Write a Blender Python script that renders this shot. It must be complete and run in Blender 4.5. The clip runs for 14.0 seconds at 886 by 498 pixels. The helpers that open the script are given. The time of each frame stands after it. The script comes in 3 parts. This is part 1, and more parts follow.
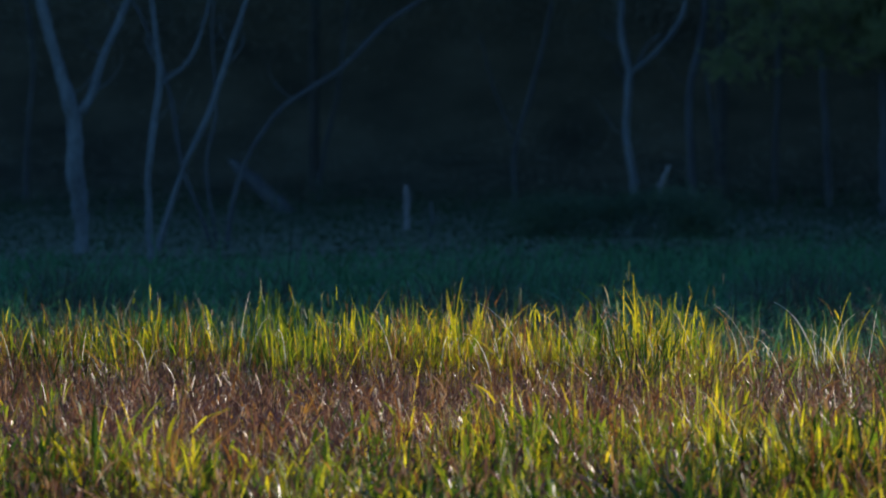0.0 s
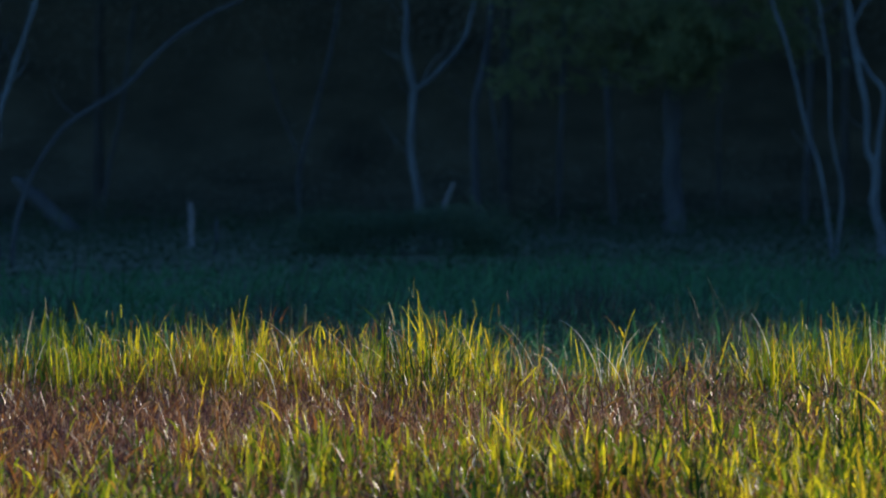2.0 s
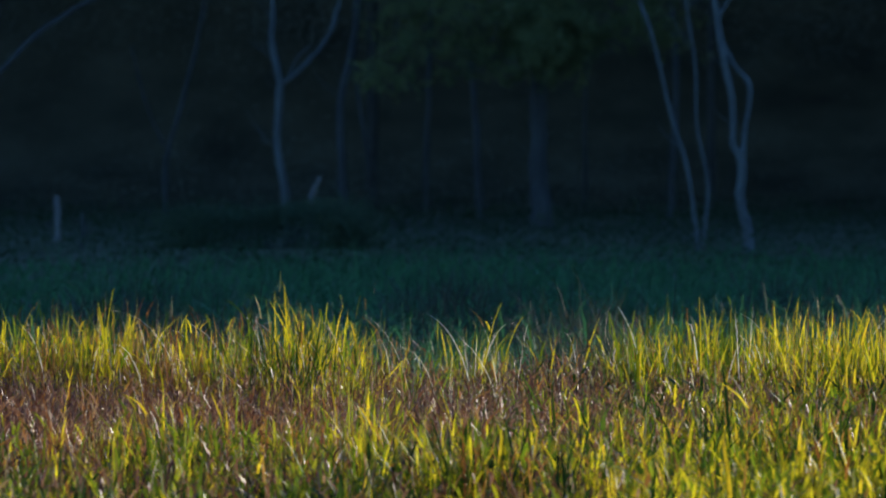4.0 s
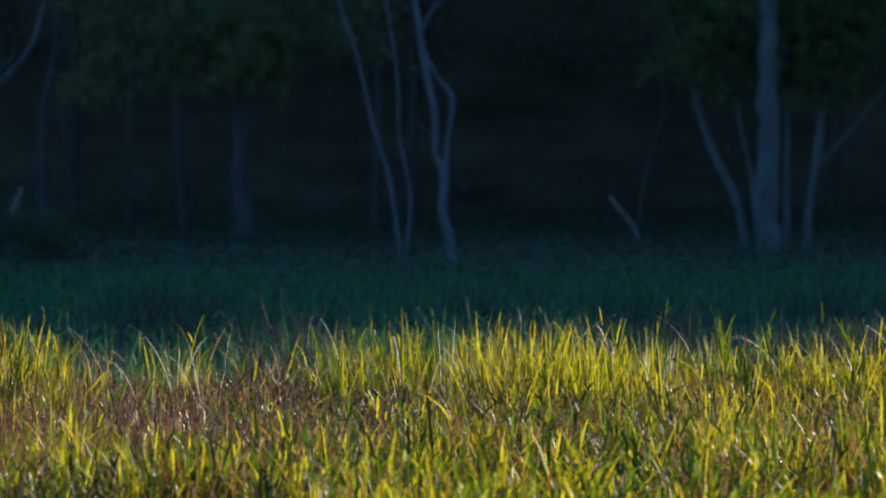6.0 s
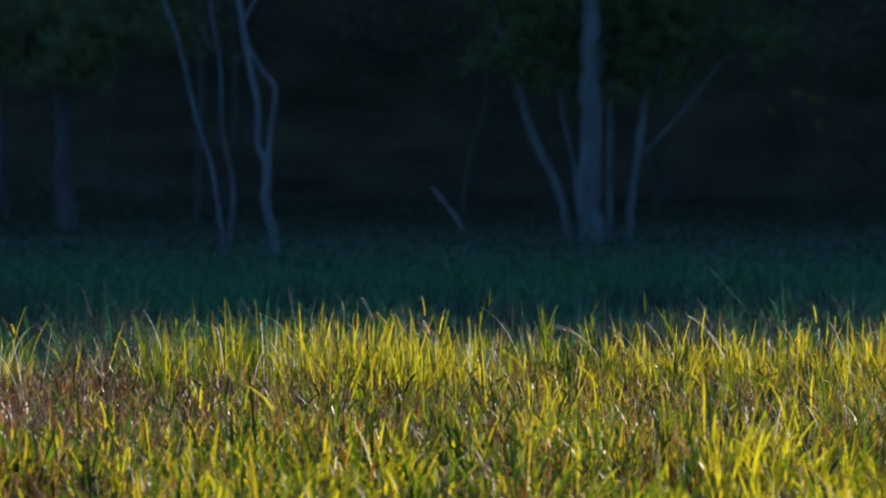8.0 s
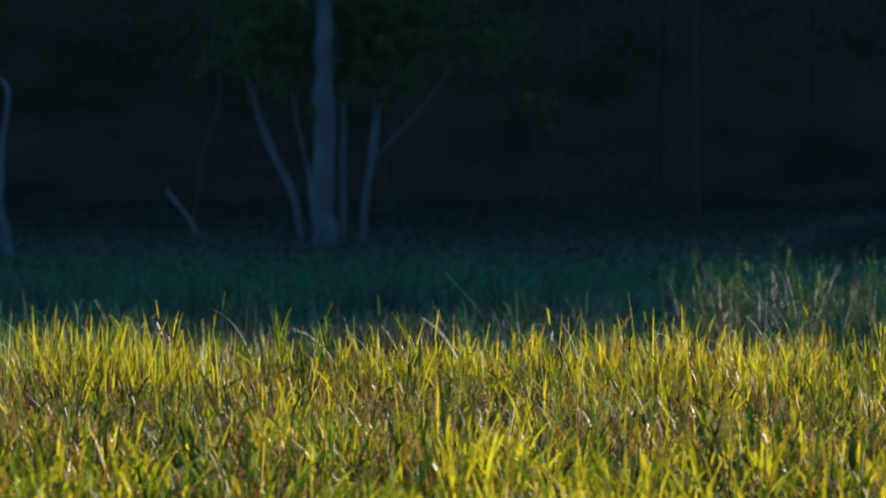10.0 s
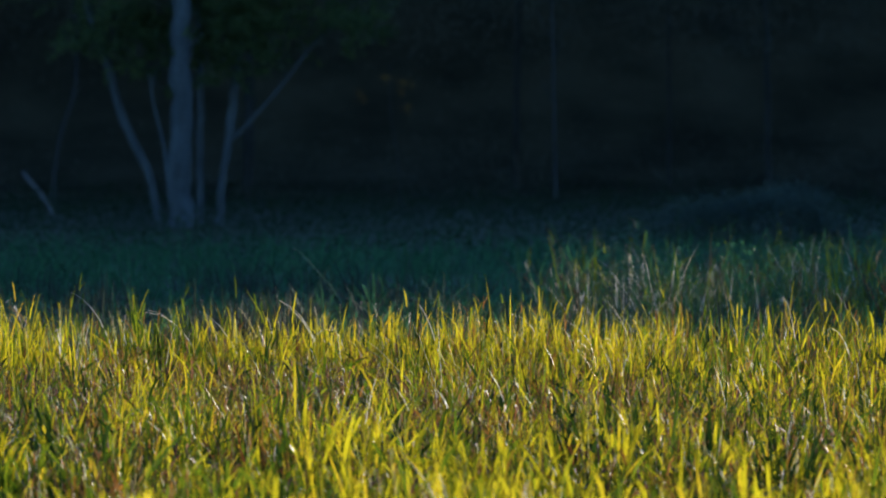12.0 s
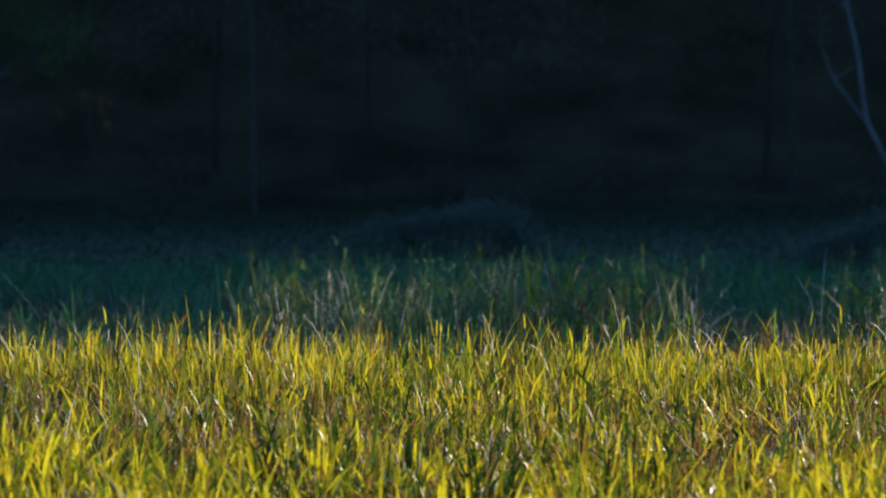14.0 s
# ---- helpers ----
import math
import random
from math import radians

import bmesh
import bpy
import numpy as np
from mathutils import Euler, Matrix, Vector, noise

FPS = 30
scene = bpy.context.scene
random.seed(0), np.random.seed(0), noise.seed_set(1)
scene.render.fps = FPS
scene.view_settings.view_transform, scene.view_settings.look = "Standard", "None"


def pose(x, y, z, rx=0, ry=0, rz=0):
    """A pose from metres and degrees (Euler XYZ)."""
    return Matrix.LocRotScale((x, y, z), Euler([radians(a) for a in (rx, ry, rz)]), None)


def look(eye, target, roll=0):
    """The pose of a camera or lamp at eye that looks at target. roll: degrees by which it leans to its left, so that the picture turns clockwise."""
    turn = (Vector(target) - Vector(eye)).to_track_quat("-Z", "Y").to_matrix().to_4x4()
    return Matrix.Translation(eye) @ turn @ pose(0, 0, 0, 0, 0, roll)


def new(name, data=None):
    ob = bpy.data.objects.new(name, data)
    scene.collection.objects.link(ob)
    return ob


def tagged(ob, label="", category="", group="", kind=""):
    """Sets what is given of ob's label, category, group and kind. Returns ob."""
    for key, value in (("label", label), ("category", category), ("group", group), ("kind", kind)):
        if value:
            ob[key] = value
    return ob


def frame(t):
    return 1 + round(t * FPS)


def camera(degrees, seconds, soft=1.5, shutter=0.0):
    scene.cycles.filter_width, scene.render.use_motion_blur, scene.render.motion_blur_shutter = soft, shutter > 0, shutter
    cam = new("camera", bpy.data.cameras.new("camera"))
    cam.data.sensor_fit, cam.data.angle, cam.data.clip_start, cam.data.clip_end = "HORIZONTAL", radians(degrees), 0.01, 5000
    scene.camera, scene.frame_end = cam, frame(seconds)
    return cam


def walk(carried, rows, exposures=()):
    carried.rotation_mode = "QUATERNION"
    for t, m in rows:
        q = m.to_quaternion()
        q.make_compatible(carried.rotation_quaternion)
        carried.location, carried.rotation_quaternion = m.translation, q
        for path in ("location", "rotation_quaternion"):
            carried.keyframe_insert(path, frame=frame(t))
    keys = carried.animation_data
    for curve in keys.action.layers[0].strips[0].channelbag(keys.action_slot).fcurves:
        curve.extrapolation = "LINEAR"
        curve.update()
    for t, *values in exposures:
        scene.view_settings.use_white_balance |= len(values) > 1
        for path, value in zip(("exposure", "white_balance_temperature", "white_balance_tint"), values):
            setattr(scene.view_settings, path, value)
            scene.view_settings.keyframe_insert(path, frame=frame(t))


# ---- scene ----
# A long lens on a raised stand pans along a sunlit sedge meadow with a shaded wood behind it.
cam = camera(8.0, 14.0, soft=2.1)
cam.data.dof.use_dof = True
cam.data.dof.focus_distance = 47.0
cam.data.dof.aperture_fstop = 3.9
EYE, TILT, TURN = 2.5, -1.231, 6.95
ROWS = [  # seconds, turn, tilt
    (0.0, 0.0, 0.0), (0.5, -0.579, 0.072), (1.0, -1.032, 0.066), (1.5, -1.728, 0.121),
    (2.0, -1.946, 0.158), (2.2, -1.946, 0.167), (4.3, -3.246, 0.096), (4.5, -3.313, 0.109),
    (4.7, -3.647, 0.143), (5.0, -4.232, 0.149), (5.1, -4.409, 0.162), (5.5, -5.026, 0.184),
    (5.8, -5.572, 0.2), (6.0, -5.844, 0.205), (6.5, -6.183, 0.268), (7.0, -6.857, 0.212),
    (7.5, -7.109, 0.152), (8.0, -7.445, 0.122), (8.1, -7.604, 0.127), (8.5, -8.192, 0.117),
    (8.7, -8.336, 0.114), (10.8, -10.463, 0.158), (11.0, -10.5, 0.129), (11.5, -10.946, 0.025),
    (12.0, -11.146, -0.018), (12.5, -12.15, 0.053), (13.0, -12.642, 0.043), (13.5, -13.291, 0.067),
    (14.0, -13.864, 0.136),
]
walk(cam, [(t, pose(0, 0, EYE, 90 + TILT + tilt, 0, TURN + turn)) for t, turn, tilt in ROWS],
     exposures=[(0.0, 1.1, 5850, 19), (14.0, 1.1, 5850, 19)])

# ---- light: a low evening sun behind the wood, clear sky in front of it ----
SUN_UP, SUN_SIDE = 11.2, 35.0
world = bpy.data.worlds.new("evening_sky")
scene.world = world
world.use_nodes = True
wn = world.node_tree.nodes
sky = wn.new("ShaderNodeTexSky")
sky.sky_type = "NISHITA"
sky.sun_disc = False
sky.dust_density, sky.ozone_density = 0.2, 5.5
sky.sun_elevation, sky.sun_rotation = radians(SUN_UP), radians(SUN_SIDE)
wn["Background"].inputs["Strength"].default_value = 0.15
world.node_tree.links.new(sky.outputs["Color"], wn["Background"].inputs["Color"])

sun = new("sun", bpy.data.lights.new("sun", "SUN"))
sun.data.energy, sun.data.angle, sun.data.color = 5.0, radians(0.6), (1.0, 0.835, 0.58)
su, ss = radians(SUN_UP), radians(SUN_SIDE)
SUN_WAY = Vector((math.cos(su) * math.sin(ss), math.cos(su) * math.cos(ss), math.sin(su)))
sun.matrix_world = look(SUN_WAY * 300, (0, 0, 0))


# ---- materials ----
def material(name):
    m = bpy.data.materials.new(name)
    m.use_nodes = True
    return m, m.node_tree.nodes, m.node_tree.links


def ramp(nodes, stops):
    r = nodes.new("ShaderNodeValToRGB")
    e = r.color_ramp.elements
    while len(e) < len(stops):
        e.new(0.5)
    for k, (p, c) in zip(e, stops):
        k.position, k.color = p, (*c, 1)
    return r


def foliage(name, stops, through_light=0.5, rough=0.45, spec=0.25, patch=0.6):
    """Thin leaves that let light through; each blade takes its own tone, and whole patches drift."""
    m, n, l = material(name)
    p = n["Principled BSDF"]
    out = n["Material Output"]
    geo = n.new("ShaderNodeNewGeometry")
    tone = ramp(n, stops)
    tex = n.new("ShaderNodeTexNoise")
    tex.inputs["Scale"].default_value = patch
    tex.inputs["Detail"].default_value = 3
    co = n.new("ShaderNodeTexCoord")
    l.new(co.outputs["Object"], tex.inputs["Vector"])
    mix = n.new("ShaderNodeMath")
    mix.operation = "MULTIPLY_ADD"
    sub = n.new("ShaderNodeMath")
    sub.operation = "MULTIPLY_ADD"
    sub.inputs[1].default_value, sub.inputs[2].default_value = 0.9, -0.45
    l.new(tex.outputs["Fac"], sub.inputs[0])
    l.new(geo.outputs["Random Per Island"], mix.inputs[0])
    mix.inputs[1].default_value = 1.0
    l.new(sub.outputs[0], mix.inputs[2])
    l.new(mix.outputs[0], tone.inputs["Fac"])
    fine = n.new("ShaderNodeTexNoise")
    fine.inputs["Scale"].default_value = 26
    l.new(co.outputs["Object"], fine.inputs["Vector"])
    val = n.new("ShaderNodeHueSaturation")
    vm = n.new("ShaderNodeMath")
    vm.operation = "MULTIPLY_ADD"
    vm.inputs[1].default_value, vm.inputs[2].default_value = 1.0, 0.5
    l.new(fine.outputs["Fac"], vm.inputs[0])
    l.new(vm.outputs[0], val.inputs["Value"])
    l.new(tone.outputs["Color"], val.inputs["Color"])
    l.new(val.outputs["Color"], p.inputs["Base Color"])
    p.inputs["Roughness"].default_value = rough
    p.inputs["Specular IOR Level"].default_value = spec
    tr = n.new("ShaderNodeBsdfTranslucent")
    l.new(val.outputs["Color"], tr.inputs["Color"])
    ms = n.new("ShaderNodeMixShader")
    ms.inputs["Fac"].default_value = through_light
    l.new(p.outputs[0], ms.inputs[1])
    l.new(tr.outputs[0], ms.inputs[2])
    l.new(ms.outputs[0], out.inputs["Surface"])
    return m


def surface(name, dark, light, scale, stretch=(1, 1, 1), rough=0.85, bump=0.3, third=None):
    """A matt rough surface with broad blotches, fine grain and relief."""
    m, n, l = material(name)
    p = n["Principled BSDF"]
    co = n.new("ShaderNodeTexCoord")
    mp = n.new("ShaderNodeMapping")
    mp.inputs["Scale"].default_value = stretch
    l.new(co.outputs["Object"], mp.inputs["Vector"])
    big, small = n.new("ShaderNodeTexNoise"), n.new("ShaderNodeTexNoise")
    big.inputs["Scale"].default_value, big.inputs["Detail"].default_value = scale, 5
    small.inputs["Scale"].default_value, small.inputs["Detail"].default_value = scale * 9, 6
    for t in (big, small):
        l.new(mp.outputs[0], t.inputs["Vector"])
    avg = n.new("ShaderNodeMix")
    avg.inputs[0].default_value = 0.45
    l.new(big.outputs["Fac"], avg.inputs[2])
    l.new(small.outputs["Fac"], avg.inputs[3])
    r = ramp(n, [(0.32, dark), (0.52, third or tuple((a + b) / 2 for a, b in zip(dark, light))), (0.68, light)])
    l.new(avg.outputs[0], r.inputs["Fac"])
    l.new(r.outputs["Color"], p.inputs["Base Color"])
    p.inputs["Roughness"].default_value = rough
    p.inputs["Specular IOR Level"].default_value = 0.25
    b = n.new("ShaderNodeBump")
    b.inputs["Strength"].default_value, b.inputs["Distance"].default_value = bump, 0.03
    l.new(small.outputs["Fac"], b.inputs["Height"])
    l.new(b.outputs[0], p.inputs["Normal"])
    return m


GRASS_GOLD = foliage("golden_sedge", [(0.0, (0.09, 0.085, 0.004)), (0.3, (0.265, 0.245, 0.004)), (0.65, (0.42, 0.392, 0.005)), (1.0, (0.41, 0.3, 0.009))], 0.6, 0.55, 0.11)
GRASS_GREEN = foliage("green_sedge", [(0.0, (0.034, 0.05, 0.004)), (0.4, (0.073, 0.122, 0.005)), (0.75, (0.14, 0.185, 0.006)), (1.0, (0.225, 0.228, 0.01))], 0.55, 0.55, 0.11)
# dark green blades; shadow gaps between tussocks are put into their colour
GRASS_DEEP = foliage("gap_shade_sedge", [(0.0, (0.012, 0.026, 0.004)), (0.5, (0.03, 0.06, 0.006)), (1.0, (0.085, 0.14, 0.011))], 0.22, 0.6, 0.08)
GRASS_RUST = foliage("rusty_sedge", [(0.0, (0.0868, 0.031, 0.0093)), (0.5, (0.211, 0.0868, 0.0155)), (1.0, (0.31, 0.174, 0.0248))], 0.45)
GRASS_STRAW = foliage("dry_straw", [(0.0, (0.4, 0.37, 0.26)), (0.5, (0.58, 0.56, 0.43)), (1.0, (0.7, 0.69, 0.58))], 0.66, 0.38, 0.4)
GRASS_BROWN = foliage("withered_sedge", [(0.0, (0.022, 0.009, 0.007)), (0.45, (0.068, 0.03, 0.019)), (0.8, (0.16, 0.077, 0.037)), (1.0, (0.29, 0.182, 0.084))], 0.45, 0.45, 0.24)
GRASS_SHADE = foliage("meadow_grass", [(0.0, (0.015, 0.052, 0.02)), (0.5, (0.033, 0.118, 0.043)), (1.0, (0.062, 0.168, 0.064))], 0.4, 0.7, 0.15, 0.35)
# sedge tone with the shadow band behind the lit edge put in
GRASS_DUSK = foliage("shade_toned_sedge", [(0.0, (0.022, 0.03, 0.02)), (0.6, (0.034, 0.048, 0.03)), (1.0, (0.055, 0.07, 0.044))], 0.3, 0.7, 0.1)
LEAF = foliage("broad_leaf", [(0.0, (0.048, 0.078, 0.024)), (0.6, (0.076, 0.116, 0.036)), (1.0, (0.108, 0.15, 0.05))], 0.45, 0.6, 0.15, 1.2)
# paler than the other leaves: the wood's haze is put into this colour
LEAF_HAZED = foliage("haze_toned_leaf", [(0.0, (0.125, 0.15, 0.122)), (0.6, (0.145, 0.172, 0.136)), (1.0, (0.16, 0.186, 0.148))], 0.45, 0.95, 0.03)
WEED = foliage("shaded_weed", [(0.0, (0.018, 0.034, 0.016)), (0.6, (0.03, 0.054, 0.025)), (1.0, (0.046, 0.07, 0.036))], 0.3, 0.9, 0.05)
SHRUB = foliage("bramble_leaf", [(0.0, (0.035, 0.06, 0.035)), (0.6, (0.055, 0.09, 0.05)), (1.0, (0.08, 0.115, 0.065))], 0.3, 0.9, 0.05)
LEAF_PALE = foliage("pale_oak_leaf", [(0.0, (0.085, 0.115, 0.045)), (0.6, (0.13, 0.165, 0.065)), (1.0, (0.17, 0.2, 0.085))], 0.45, 0.6, 0.15, 1.2)
WILLOW = foliage("grey_willow_leaf", [(0.0, (0.05, 0.075, 0.055)), (0.6, (0.075, 0.105, 0.075)), (1.0, (0.1, 0.13, 0.095))], 0.45, 0.8, 0.1)
LEAF_AMBER = foliage("turning_leaf", [(0.0, (0.22, 0.09, 0.015)), (1.0, (0.4, 0.22, 0.03))], 0.45, 0.5)
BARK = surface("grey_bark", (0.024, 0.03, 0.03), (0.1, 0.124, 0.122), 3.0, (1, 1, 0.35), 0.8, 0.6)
# the grey bark again, with the wood's shade put into its colour
BARK_SHADED = surface("shade_toned_bark", (0.018, 0.022, 0.022), (0.06, 0.071, 0.069), 3.0, (1, 1, 0.3), 0.9, 0.6)
DEADWOOD = surface("bleached_deadwood", (0.05, 0.052, 0.05), (0.17, 0.175, 0.165), 5.0, (1, 1, 0.2), 0.75, 0.4)
SOIL = surface("meadow_soil", (0.03, 0.038, 0.017), (0.078, 0.092, 0.042), 0.6, (1, 1, 1), 0.95, 0.5)


def litter_under_wood(m):
    """Leaf litter, toned like the wood's dark depth, takes over from the meadow soil where the wood begins."""
    n, l = m.node_tree.nodes, m.node_tree.links
    co, xyz, edge = n.new("ShaderNodeTexCoord"), n.new("ShaderNodeSeparateXYZ"), n.new("ShaderNodeMapRange")
    tex, grain, mix = n.new("ShaderNodeTexNoise"), n.new("ShaderNodeMath"), n.new("ShaderNodeMix")
    l.new(co.outputs["Object"], xyz.inputs[0])
    l.new(co.outputs["Object"], tex.inputs["Vector"])
    tex.inputs["Scale"].default_value, tex.inputs["Detail"].default_value = 0.35, 6
    grain.operation = "MULTIPLY_ADD"
    grain.inputs[1].default_value = 40
    l.new(tex.outputs["Fac"], grain.inputs[0])
    l.new(xyz.outputs["Y"], grain.inputs[2])
    edge.inputs["From Min"].default_value, edge.inputs["From Max"].default_value = 150, 185
    l.new(grain.outputs[0], edge.inputs["Value"])
    litter = ramp(n, [(0.3, (0.042, 0.046, 0.034)), (0.5, (0.078, 0.085, 0.06)), (0.72, (0.118, 0.125, 0.09))])
    l.new(tex.outputs["Fac"], litter.inputs["Fac"])
    mix.data_type = "RGBA"
    p = n["Principled BSDF"]
    moss = p.inputs["Base Color"].links[0].from_socket
    l.new(edge.outputs["Result"], mix.inputs["Factor"])
    l.new(moss, mix.inputs[6])
    l.new(litter.outputs["Color"], mix.inputs[7])
    l.new(mix.outputs[2], p.inputs["Base Color"])


litter_under_wood(SOIL)


# ---- mesh helpers ----
def mesh_of(name, verts, tris, mat, smooth=False):
    """A mesh from arrays of places and triangles."""
    me = bpy.data.meshes.new(name)
    verts, tris = np.asarray(verts, np.float32), np.asarray(tris, np.int32)
    me.vertices.add(len(verts))
    me.vertices.foreach_set("co", verts.ravel())
    me.loops.add(tris.size)
    me.loops.foreach_set("vertex_index", tris.ravel())
    me.polygons.add(len(tris))
    me.polygons.foreach_set("loop_start", np.arange(0, tris.size, 3, dtype=np.int32))
    me.polygons.foreach_set("use_smooth", np.full(len(tris), smooth))
    me.update(calc_edges=True)
    me.materials.append(mat)
    return me


def part(name, me, parent, label=""):
    ob = new(name, me)
    ob.parent = parent
    return tagged(ob, label)


def spot(bearing, distance):
    """A place on the plan from the camera's stand: degrees right of the meadow's middle line, metres away."""
    b = np.radians(bearing)
    return np.sin(b) * distance, np.cos(b) * distance


class Field:
    """Smooth random values over the plan, about -1 to 1, with patches of a given size."""

    def __init__(self, seed, size, waves=14):
        g = np.random.default_rng(seed)
        a = g.uniform(0, 2 * np.pi, waves)
        k = 2 * np.pi / (size * g.uniform(0.6, 1.8, waves))
        self.kx, self.ky, self.ph = np.cos(a) * k, np.sin(a) * k, g.uniform(0, 2 * np.pi, waves)

    def __call__(self, x, y):
        x, y = np.asarray(x, float), np.asarray(y, float)
        s = np.zeros_like(x)
        for kx, ky, ph in zip(self.kx, self.ky, self.ph):
            s += np.sin(kx * x + ky * y + ph)
        return s / math.sqrt(len(self.kx) / 2) * 0.7


lie = Field(5, 9.0)


def ground_height(x, y):
    """Nearly level meadow; an added rise far behind backs the wood and blocks low sun."""
    r = np.hypot(x, y)
    s = np.clip((np.asarray(y) - 194) / 56, 0, 1)
    f = np.clip((np.asarray(y) - 420) / 900, 0, 1)
    near = np.clip(1 - r / 260, 0, 1)
    return 0.03 * lie(x, y) * near + 36 * s * s * (3 - 2 * s) * (1 - f)


def blades(name, x, y, height, width, mat, seed, lean=0.35, droop=0.5, away=None, base=0.0):
    """Grass: each blade a tapering, bowed strip of seven corners on the ground."""
    g = np.random.default_rng(seed)
    n = len(x)
    face = g.uniform(0, 2 * np.pi, n)
    if away is None:
        away, ln = g.uniform(0, 2 * np.pi, n), np.abs(g.normal(0, lean, n))
    else:
        ln = lean
    dx, dy = np.cos(away) * ln, np.sin(away) * ln
    bow = np.minimum(np.abs(g.normal(0, droop, n)), 1.2)
    z0 = ground_height(x, y) - 0.02 + base
    wx, wy = np.cos(face) * width / 2, np.sin(face) * width / 2
    v = np.empty((n, 7, 3), np.float32)
    for i, (s, w) in enumerate(((0.0, 0.7), (0.45, 1.0), (0.8, 0.7), (1.0, 0.0))):
        out = s * (0.55 + 0.45 * s) + bow * s ** 3
        px, py = x + dx * height * out, y + dy * height * out
        pz = z0 + height * (s - 0.45 * bow * s ** 4 * np.minimum(1, ln * 3))
        if i < 3:
            v[:, 2 * i] = np.stack((px - wx * w, py - wy * w, pz), 1)
            v[:, 2 * i + 1] = np.stack((px + wx * w, py + wy * w, pz), 1)
        else:
            v[:, 6] = np.stack((px, py, pz), 1)
    t = np.array([(0, 1, 3), (0, 3, 2), (2, 3, 5), (2, 5, 4), (4, 5, 6)])
    tris = (np.arange(n)[:, None, None] * 7 + t[None]).reshape(-1, 3)
    return mesh_of(name, v.reshape(-1, 3), tris, mat)


def leaves(name, c, size, mat, seed, flat=0.6):
    """Single folded leaves at the places c."""
    g = np.random.default_rng(seed)
    c = np.asarray(c, float)
    n = len(c)
    a = g.normal(0, 1, (n, 3))
    a[:, 2] *= flat
    a /= np.linalg.norm(a, axis=1)[:, None] + 1e-9
    b = np.cross(a, g.normal(0, 1, (n, 3)))
    b /= np.linalg.norm(b, axis=1)[:, None] + 1e-9
    k = np.cross(a, b)
    s = (size * g.uniform(0.6, 1.4, n))[:, None]
    v = np.stack((c - a * s * 0.5, c + b * s * 0.3 + k * s * 0.08, c + a * s * 0.5, c - b * s * 0.3 + k * s * 0.08), 1)
    tris = (np.arange(n)[:, None, None] * 4 + np.array([(0, 1, 2), (0, 2, 3)])[None]).reshape(-1, 3)
    return mesh_of(name, v.reshape(-1, 3), tris, mat)


def tube(name, points, mat, seed, sides=10, knobs=0.12, steps=5):
    """A tapered, slightly knotty limb along a few bends: (x, y, z, radius)."""
    g = np.random.default_rng(seed)
    p = np.array(points, float)
    q = np.vstack((2 * p[0] - p[1], p, 2 * p[-1] - p[-2]))
    path = []
    for i in range(1, len(q) - 2):
        for s in np.linspace(0, 1, steps, endpoint=False):
            path.append(0.5 * (2 * q[i] + (q[i + 1] - q[i - 1]) * s + (2 * q[i - 1] - 5 * q[i] + 4 * q[i + 1] - q[i + 2]) * s * s
                               + (3 * q[i] - q[i - 1] - 3 * q[i + 1] + q[i + 2]) * s ** 3))
    path.append(p[-1])
    path = np.array(path)
    m = len(path)
    path[:, :2] += g.normal(0, 0.12, (m, 2)) * path[:, 3:4]
    d = np.gradient(path[:, :3], axis=0)
    d /= np.linalg.norm(d, axis=1)[:, None]
    u = np.cross(d, (0.05, 1.0, 0.1))
    u /= np.linalg.norm(u, axis=1)[:, None]
    w = np.cross(u, d)
    a = np.linspace(0, 2 * np.pi, sides, endpoint=False)
    r = np.maximum(path[:, 3], 0.004)[:, None] * (1 + knobs * g.normal(0, 1, (m, 1)) * 0.35 + knobs * g.normal(0, 0.4, (m, sides)))
    v = path[:, None, :3] + r[..., None] * (np.cos(a)[None, :, None] * u[:, None] + np.sin(a)[None, :, None] * w[:, None])
    v = np.vstack((v.reshape(-1, 3), path[:1, :3], path[-1:, :3]))
    tris = []
    for i in range(m - 1):
        for j in range(sides):
            k = (j + 1) % sides
            tris += [(i * sides + j, i * sides + k, (i + 1) * sides + k), (i * sides + j, (i + 1) * sides + k, (i + 1) * sides + j)]
    for j in range(sides):
        k = (j + 1) % sides
        tris += [(m * sides, k, j), (m * sides + 1, (m - 1) * sides + j, (m - 1) * sides + k)]
    return mesh_of(name, v, tris, mat, True)


# ---- the ground: one sheet to the horizon ----
def build_ground():
    xs = np.concatenate((-np.geomspace(3000, 62, 16), np.linspace(-60, 60, 81), np.geomspace(62, 3000, 16)))
    ys = np.concatenate((-np.geomspace(3000, 22, 14), np.linspace(-20, 230, 141), np.geomspace(233, 4000, 26)))
    gx, gy = np.meshgrid(xs, ys)
    v = np.stack((gx, gy, ground_height(gx, gy)), -1).reshape(-1, 3)
    w = len(xs)
    i = (np.arange(len(ys) - 1)[:, None] * w + np.arange(w - 1)[None]).ravel()
    tris = np.concatenate((np.stack((i, i + 1, i + w + 1), 1), np.stack((i, i + w + 1, i + w), 1)))
    tagged(new("ground", mesh_of("ground", v, tris, SOIL, True)), "dark peaty meadow soil under the grass", "ground", kind="structure")


build_ground()


# ---- the sunlit sedge meadow ----
rng = np.random.default_rng(11)
patch_a, patch_b, patch_c = Field(21, 3.0), Field(22, 1.1), Field(23, 5.5)


def scatter(n, b0, b1, d0, d1):
    b = rng.uniform(b0, b1, n)
    d = np.sqrt(rng.uniform(d0 * d0, d1 * d1, n))
    x, y = spot(b, d)
    return b, d, x, y


